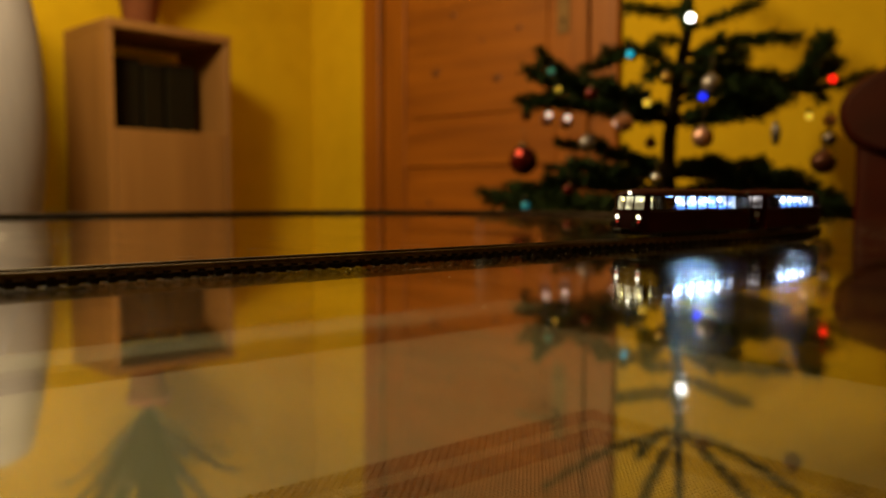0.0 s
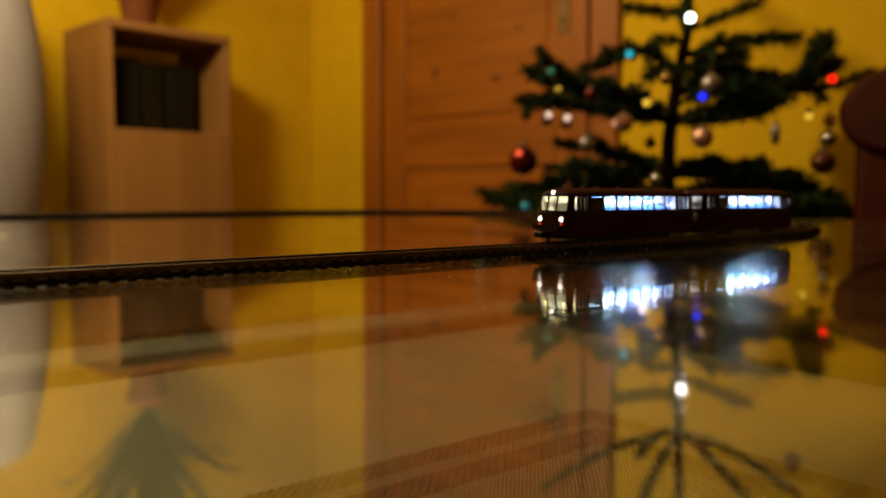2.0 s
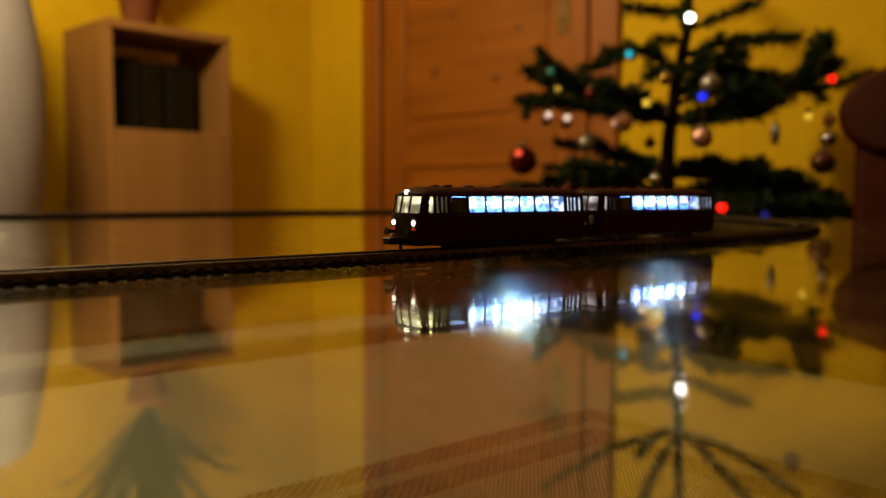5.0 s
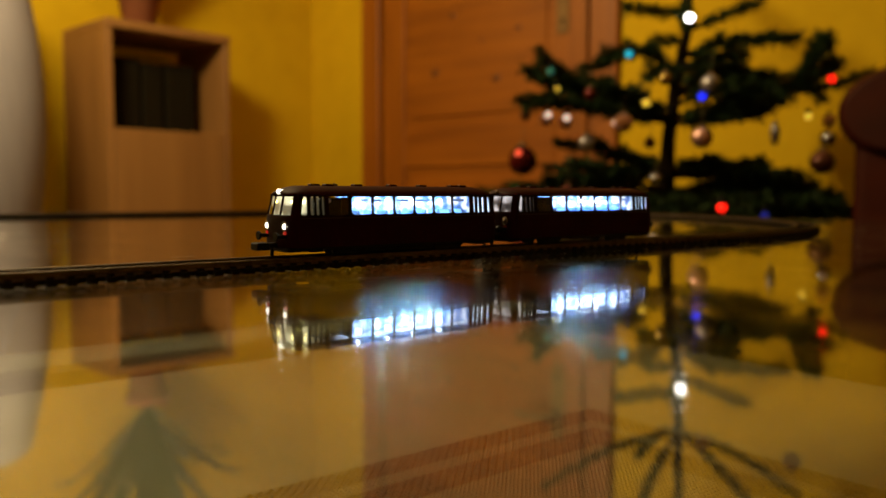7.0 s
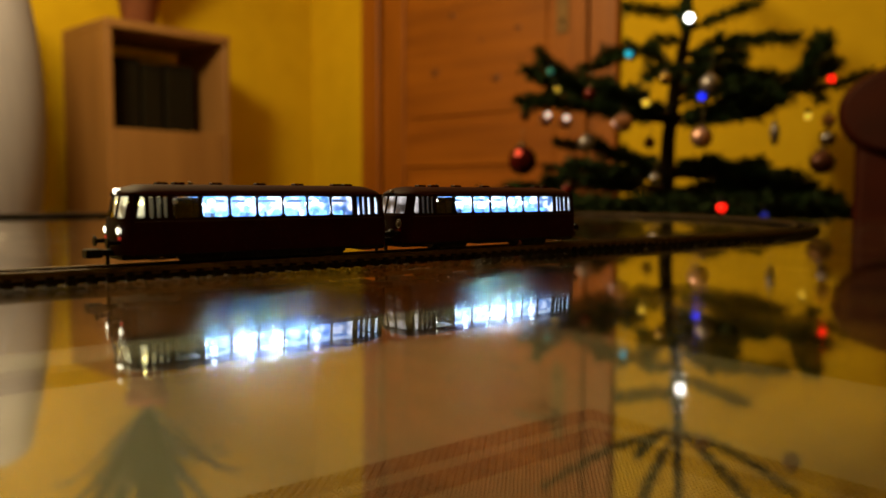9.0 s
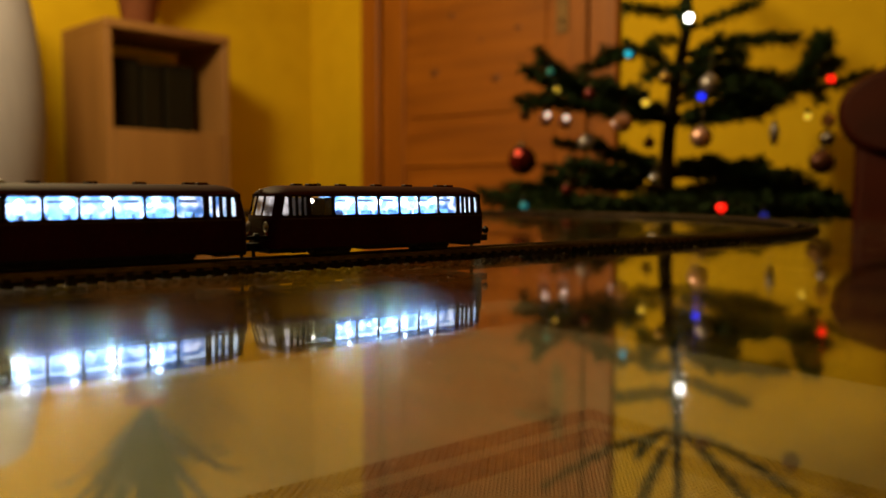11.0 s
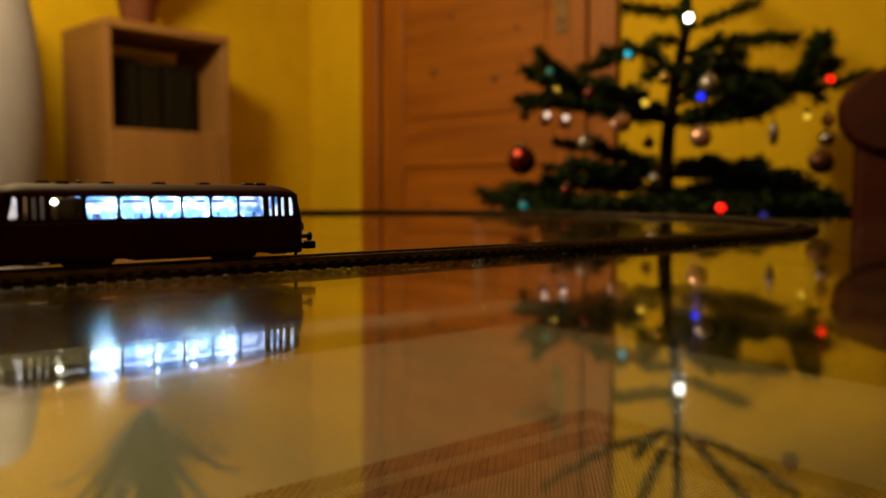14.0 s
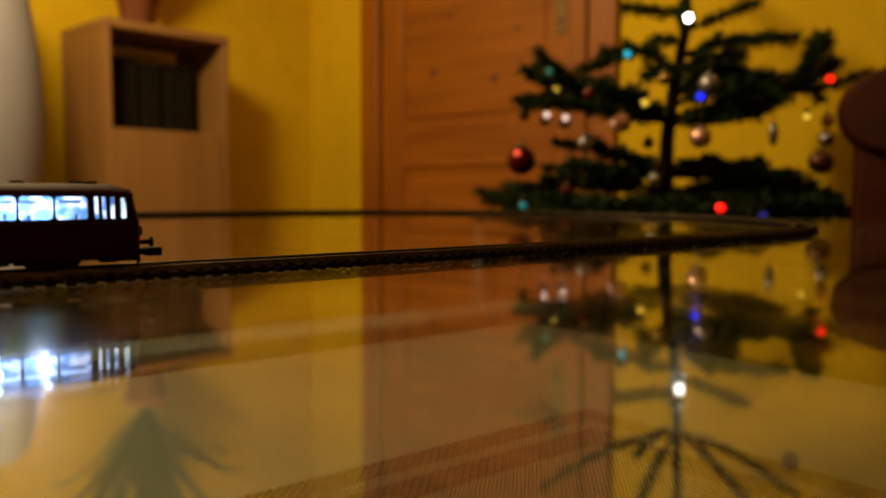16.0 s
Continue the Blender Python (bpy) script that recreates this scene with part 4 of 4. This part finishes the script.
def build_car(name, label, leading):
    car = thing(name, Matrix(), label, "model railcar", "two-car model train")
    side_x = HALF_L - 3.0
    zs = [FLOOR_Z, 3.6, 7.0, BELT_Z, SILL_Z, HEAD_Z, EAVE_Z]
    part("floor_pan", mmbox(-side_x, side_x, -HALF_W + 0.7, HALF_W - 0.7, FLOOR_Z - 0.3, FLOOR_Z + 0.5), M_BLACK, car)
    for sign in (-1, 1):
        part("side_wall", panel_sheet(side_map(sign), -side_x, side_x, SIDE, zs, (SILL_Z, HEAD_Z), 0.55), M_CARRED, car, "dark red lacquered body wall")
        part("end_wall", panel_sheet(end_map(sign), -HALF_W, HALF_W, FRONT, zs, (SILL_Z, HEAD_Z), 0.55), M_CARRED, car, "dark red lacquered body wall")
        # polished belt moulding
        part("belt_moulding", mmbox(-side_x, side_x, sign * HALF_W - 0.12, sign * HALF_W + 0.12, BELT_Z - 0.25, BELT_Z + 0.05), M_BELT, car)
        f, y = side_map(sign), 0
        for a, b in SIDE:
            bm = bmesh.new()
            q = [bm.verts.new(f(s, z, ins)) for ins in (0.2, 0.35) for s, z in ((a, SILL_Z), (b, SILL_Z), (b, HEAD_Z), (a, HEAD_Z))]
            for idx in ((0, 1, 2, 3), (7, 6, 5, 4), (0, 4, 5, 1), (1, 5, 6, 2), (2, 6, 7, 3), (3, 7, 4, 0)):
                bm.faces.new([q[k] for k in idx])
            bmesh.ops.recalc_face_normals(bm, faces=bm.faces[:])
            p = part("window_pane", bm, M_PANE, car)
            p.visible_shadow = False
            part("window_frame", frame_ring(f, a, b, SILL_Z, HEAD_Z, min(0.9, (b - a) / 2.6)), M_BLACK, p)
        f = end_map(sign)
        for a, b in FRONT:
            bm = bmesh.new()
            mid = (a + b) / 2
            q = [bm.verts.new(f(s, z, ins)) for ins in (0.2, 0.35) for s, z in ((a, SILL_Z), (mid, SILL_Z), (b, SILL_Z), (b, HEAD_Z), (mid, HEAD_Z), (a, HEAD_Z))]
            for idx in ((0, 1, 4, 5), (1, 2, 3, 4), (11, 10, 7, 6), (10, 9, 8, 7)):
                bm.faces.new([q[k] for k in idx])
            p = part("windscreen", bm, M_PANE, car)
            p.visible_shadow = False
    # roof: domed across, falling at both ends
    bm = bmesh.new()
    rows = []
    nx, ny = 44, 14
    for i in range(nx + 1):
        t = -1 + 2 * i / nx
        x = (HALF_L - 1.1) * (1.25 * t - 0.25 * t ** 3)
        edge = max(0.0, (abs(x) - (HALF_L - 8.0)) / 6.9)
        w = (HALF_W - 0.3) * (1 - max(0.0, (abs(x) - (HALF_L - 5.5)) / 4.4) ** 2.6 * 0.55)
        h = (ROOF_Z - EAVE_Z) * (1 - 0.75 * edge ** 2)
        row = []
        for j in range(ny + 1):
            u = -1 + 2 * j / ny
            v = math.copysign(abs(u) ** 0.8, u)
            row.append(bm.verts.new(Vector((x, w * v, EAVE_Z - 0.1 + h * (1 - abs(v) ** 2.6) ** 0.8)) * MM))
        rows.append(row)
    for a, b in zip(rows, rows[1:]):
        for j in range(ny):
            bm.faces.new((a[j], b[j], b[j + 1], a[j + 1])).smooth = True
    ext = bmesh.ops.extrude_face_region(bm, geom=bm.faces[:])
    for v in ext["geom"]:
        if isinstance(v, bmesh.types.BMVert):
            v.co.z = min(v.co.z - 0.0004, v.co.z)
    bmesh.ops.recalc_face_normals(bm, faces=bm.faces[:])
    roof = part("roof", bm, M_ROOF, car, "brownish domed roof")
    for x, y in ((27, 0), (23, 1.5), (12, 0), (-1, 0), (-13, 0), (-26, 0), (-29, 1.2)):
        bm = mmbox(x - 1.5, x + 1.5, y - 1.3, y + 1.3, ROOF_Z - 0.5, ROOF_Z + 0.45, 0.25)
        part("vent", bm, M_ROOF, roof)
    part("horn", tube([Vector((17.5, -2.5, ROOF_Z - 0.4)) * MM, Vector((17.5, -2.5, ROOF_Z + 0.2)) * MM, Vector((18.6, -2.5, ROOF_Z + 0.3)) * MM], [0.0003, 0.0003, 0.0005], 8), M_CHROME, roof)
    # interior: floor, ceiling light strip, seats, partitions
    inner = part("interior", mmbox(-36, 36, -8.2, 8.2, 8.2, 8.9), M_INNER, car, "lit white interior with blue seats")
    part("light_strip", mmbox(-34.0, 19.0, -2.5, 2.5, EAVE_Z - 0.55, EAVE_Z - 0.38), M_STRIP, inner, "cool white light strip")
    for x in (16.5, 5.8, -4.0, -14.6) if leading else (13.8, 3.2, -6.6, -17.0):
        for y in (-2.2, 2.2):
            part("diode_lens", lathe([(0, -0.0009), (0.0008, -0.0005), (0.0009, 0), (0.0006, 0.0006), (0, 0.0009)], 10), M_DOT, inner, at=pose(x * MM, y * 3.45 * MM, 15.9 * MM))
            part("diode", mmbox(x - 0.35, x + 0.35, y - 0.25, y + 0.25, 14.9, 15.6, 0.1), M_LED, inner)
    part("inner_ceiling", mmbox(-36, 36, -8.0, 8.0, EAVE_Z - 0.35, EAVE_Z - 0.15), M_INNER, inner)
    # backdrop plate whose own glow imitates the lit interior
    part("glow_backdrop", mmbox(-35.4, 19.4, -0.5, 0.5, 9.0, 17.5), M_INTERIORGLOW, inner, "glowing plate standing in for the lit interior")
    # black and grey partitions hold the door window and slits dim
    for x in (27.7, 19.8, -36.2):
        part("partition", mmbox(x - 0.2, x + 0.2, -8.0, 8.0, 8.9, EAVE_Z - 1.0), M_BLACK if 13 < x < 25 else M_GREY if x > 25 else M_INNER, inner)
    # luggage racks over the seats; their blue glow imitates the windows' bluish upper band
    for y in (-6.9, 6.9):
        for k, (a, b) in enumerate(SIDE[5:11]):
            part("glowing_luggage_rack", mmbox(a + 0.5 + 0.3 * (k % 3), b - 0.4 - 0.5 * (k % 2), y - 0.5, y + 0.5, 15.9, 16.7, 0.1), M_WINDOWBLUE, inner)
    part("diode_lens", lathe([(0, -0.0008), (0.0008, -0.0004), (0.0009, 0), (0.0005, 0.0006), (0, 0.0008)], 10), M_WARMDOT if not leading else M_INNER, inner, at=pose(0.0258, 0.0062, 0.0163))
    part("diode_lens", lathe([(0, -0.0008), (0.0008, -0.0004), (0.0009, 0), (0.0005, 0.0006), (0, 0.0008)], 10), M_WARMDOT if not leading else M_INNER, inner, at=pose(0.0258, -0.0062, 0.0163))
    # black block added behind the door window, only to make it dark
    part("dark_window_block", mmbox(20.4, 25.0, -5.0, 5.0, 8.95, 16.9, 0.3), M_BLACK, inner, "black block added to keep the door window dark")
    for k in range(9):
        x = 16.0 - k * 5.0
        for y in (-5.2, 5.2):
            bm = mmbox(x - 0.5, x + 0.5, y - 2.6, y + 2.6, 8.9, 13.4, 0.3)
            mmbox(x - 1.8, x + 1.8, y - 2.6, y + 2.6, 8.9, 10.6, 0.3, bm)
            part("seat", bm, M_SEAT, inner)
    cab_m = M_CABLIGHT
    if leading:
        part("cab_light", mmbox(28.5, 34.5, -5, 5, EAVE_Z - 0.9, EAVE_Z - 0.45), cab_m, inner, "warm cab lamp")
        for y in (-4.6, 4.6):
            part("cab_diode", mmbox(36.65, 36.95, y - 0.4, y + 0.4, 15.6, 16.4, 0.1), M_CABLED, inner)
            part("cab_diode", mmbox(34.3, 35.3, y * 1.65 - 0.2, y * 1.65 + 0.2, 15.5, 16.4, 0.1), M_CABLED, inner)
        part("motor_block", mmbox(-AXLE - 2, AXLE + 2, -6.5, 6.5, 0.5, 3.2, 0.4), M_BLACK, car, "black motor block between the axles")
    else:
        part("equipment_box", mmbox(-10, 8, -6.5, 6.5, 1.5, 3.2, 0.4), M_BLACK, car)
    part("end_diode", mmbox(26.0, 26.7, -0.4, 0.4, 15.6, 16.2, 0.1), M_HEAD, inner)
    # another glowing plate, for the light that fills the cab windows
    part("cab_glow_backdrop", mmbox(33.3, 36.7, -7.6, 7.6, 11.8, 17.6, 0.3), M_CABGLOW if leading else M_CABDIM, inner, "cream glowing plate standing in for light in the cab" if leading else "faintly glowing plate standing in for light in the cab")
    part("driver_desk", mmbox(29.5, 32.5, -6.5, 6.5, 8.9, 12.0, 0.4), M_BLACK if not leading else M_INNER, inner)
    part("driver_desk", mmbox(-35.2, -33.0, -6.5, 6.5, 8.9, 9.6, 0.2), M_BLACK, inner)
    # lamps, buffers, couplings on both ends
    for sign in (-1, 1):
        lit = leading and sign == 1
        f = end_map(sign)
        turn = 90 * sign
        for y in (-5.4, 5.4):
            p = f(y, 9.0, 0)
            h = part("headlight", lathe([(0.00085, -0.0006), (0.00085, 0.0004), (0.0006, 0.0006), (0, 0.0007)], 16), M_HEAD if lit else M_CHROME, car, "round lit headlight" if lit else "round unlit headlight", at=Matrix.Translation(p) @ pose(0, 0, 0, 0, turn, 0))
            part("headlight_ring", tube([(0.0013 * math.cos(2 * math.pi * k / 16), 0.0013 * math.sin(2 * math.pi * k / 16), 0.0003) for k in range(16)], 0.0002, 5, True), M_CHROME, h)
            p = f(y, 7.0, 0)
            part("tail_light", lathe([(0.0006, -0.0003), (0.0006, 0.0003), (0, 0.0004)], 12), M_TAIL if leading == (sign > 0) else M_TAILOFF, car, "small red tail light", at=Matrix.Translation(p) @ pose(0, 0, 0, 0, turn, 0))
            bx = sign * HALF_L
            bm = tube([Vector((bx - sign * 2.5, y, 6.1)) * MM, Vector((bx + sign * 2.2, y, 6.1)) * MM, Vector((bx + sign * 2.25, y, 6.1)) * MM, Vector((bx + sign * 2.8, y, 6.1)) * MM], [0.0006, 0.0006, 0.0013, 0.0013], 12)
            part("buffer", bm, M_BLACK, car)
        p = Vector((sign * (HALF_L - 1.3), 0, 18.9)) * MM
        part("top_light", lathe([(0.0006, -0.0012), (0.00075, 0.0002), (0.0006, 0.0004), (0.0003, 0.0006), (0, 0.00065)], 16), M_HEAD if lit else M_CHROME, car, "lit lamp above the windscreen" if lit else "unlit lamp above the windscreen", at=Matrix.Translation(p) @ pose(0, 0, 0, 0, turn, 0))
        cp = mmbox(sign * HALF_L - 3, sign * HALF_L + 3.0, -1.3, 1.3, 2.6, 4.2, 0.3) if sign > 0 else mmbox(-HALF_L - 3.0, -HALF_L + 3, -1.3, 1.3, 2.6, 4.2, 0.3)
        a, b = sorted((sign * (HALF_L + 2.6), sign * (HALF_L + 6.6)))
        mmbox(a, b, -2.2, 2.2, 2.2, 4.4, 0.3, cp)
        coup = part("coupling", cp, M_BLACK, car, "black hook coupling")
        a, b = sorted((sign * (HALF_L + 0.6), sign * (HALF_L + 1.4)))
        part("coupling_pin", mmbox(a, b, -0.4, 0.4, 0.35, 2.7), M_BLACK, coup)
        a, b = sorted((sign * (HALF_L - 10.0), sign * (HALF_L - 0.6)))
        part("apron", mmbox(a, b, -7.0, 7.0, 1.6, 3.1, 0.4), M_BLACK, car)
    # underframe, axle boxes, steps, wheels
    for sy in (-1, 1):
        part("skirt", mmbox(-35.5, 35.5, sy * 8.5 - 0.3, sy * 8.5 + 0.3, 2.3, 3.1, 0.2), M_BLACK, car)
    under = mmbox(-29, 29, -6.4, 6.4, 2.4, 3.2, 0.3)
    part("underframe", under, M_BLACK, car)
    for sx in (-1, 1):
        for sy in (-1, 1):
            bm = mmbox(sx * AXLE - 6.3, sx * AXLE + 6.3, sy * 6.6 - 0.6, sy * 6.6 + 0.6, 1.3, 3.2, 0.4)
            mmbox(sx * AXLE - 5.6, sx * AXLE + 5.6, sy * 6.6 - 0.6, sy * 6.6 + 0.6, 0.45, 1.8, 0.3, bm)
            mmbox(sx * AXLE - 1.6, sx * AXLE + 1.6, sy * 7.0 - 0.7, sy * 7.0 + 0.7, 1.6, 3.9, 0.4, bm)
            part("axle_guard", bm, M_BLACK, car)
            a, b = sorted((sx * 29.0, sx * 33.0))
            part("step", mmbox(a, b, sy * 8.2 - 0.8, sy * 8.2 + 0.8, 1.6, 2.1, 0.1), M_BLACK, car)
    wheelsets = []
    for sx in (-1, 1):
        bm = lathe([(0, -0.0062), (0.0006, -0.0062), (0.0006, -0.0052), (0.0026, -0.0051), (0.0026, -0.0040), (0.0033, -0.0039), (0.0033, -0.0034), (0.0006, -0.0034), (0.0006, 0.0034), (0.0033, 0.0034), (0.0033, 0.0039), (0.0026, 0.0040), (0.0026, 0.0051), (0.0006, 0.0052), (0.0006, 0.0062), (0, 0.0062)], 24)
        bmesh.ops.rotate(bm, verts=bm.verts[:], matrix=Matrix.Rotation(radians(90), 3, "X"))
        for sy in (-1, 1):
            for k in range(4):
                own = box(-0.0003, 0.0003, sy * 0.0052 - 0.0001, sy * 0.0052 + 0.0001, 0.0008, 0.0022)
                merge(bm, own, Matrix.Rotation(k * math.pi / 2, 4, "Y"))
        wheelsets.append(part("wheelset", bm, M_WHEEL, car, "dark metal wheelset", at=pose(sx * AXLE * MM, 0, 0.0026)))
    return car, wheelsets


M_TAIL = glow("tail_light_glow", (1.0, 0.05, 0.03), 0.18)
M_TAILOFF = material("dark_red_lens", (0.10, 0.006, 0.005), 0.25)


def car_pose(s):
    """Pose of a car whose middle is at s on the oval: both axles lie on the track, its front towards smaller s."""
    a, _ = track_point(s - AXLE * MM)
    b, _ = track_point(s + AXLE * MM)
    mid = (a + b) / 2
    h = math.degrees(math.atan2(a.y - b.y, a.x - b.x))
    return TABLE @ pose(mid.x, mid.y, RAIL_TOP, 0, 0, h)


def motions():
    for car, wheelsets, lag in ((CAR_1, WHEELS_1, 0.0369), (CAR_2, WHEELS_2, 0.1221)):
        rows = []
        for k in range(65):
            t = 0.25 * k
            s = 0.0643 - CAR_SPEED * (t - 9.0) + lag
            rows.append((t, car_pose(s)))
        walk(car, rows)
        for w, sx in zip(wheelsets, (-1, 1)):
            turns = []
            for k in range(129):
                t = 0.125 * k
                turns.append((t, pose(sx * AXLE * MM, 0, 0.0026) @ Matrix.Rotation(CAR_SPEED * t / 0.0026, 4, "Y")))
            walk(w, turns)


build_room()
build_door()
build_cabinet()
build_floor_lamp()
build_armchair()
build_tree()
build_ornaments()
build_table()
build_placemat()
build_dust()
CAR_1, WHEELS_1 = build_car("railcar", "dark red model railcar with lit windows and headlights", True)
CAR_2, WHEELS_2 = build_car("trailer_car", "dark red model control car with lit windows, unlit headlights", False)
build_track()
motions()
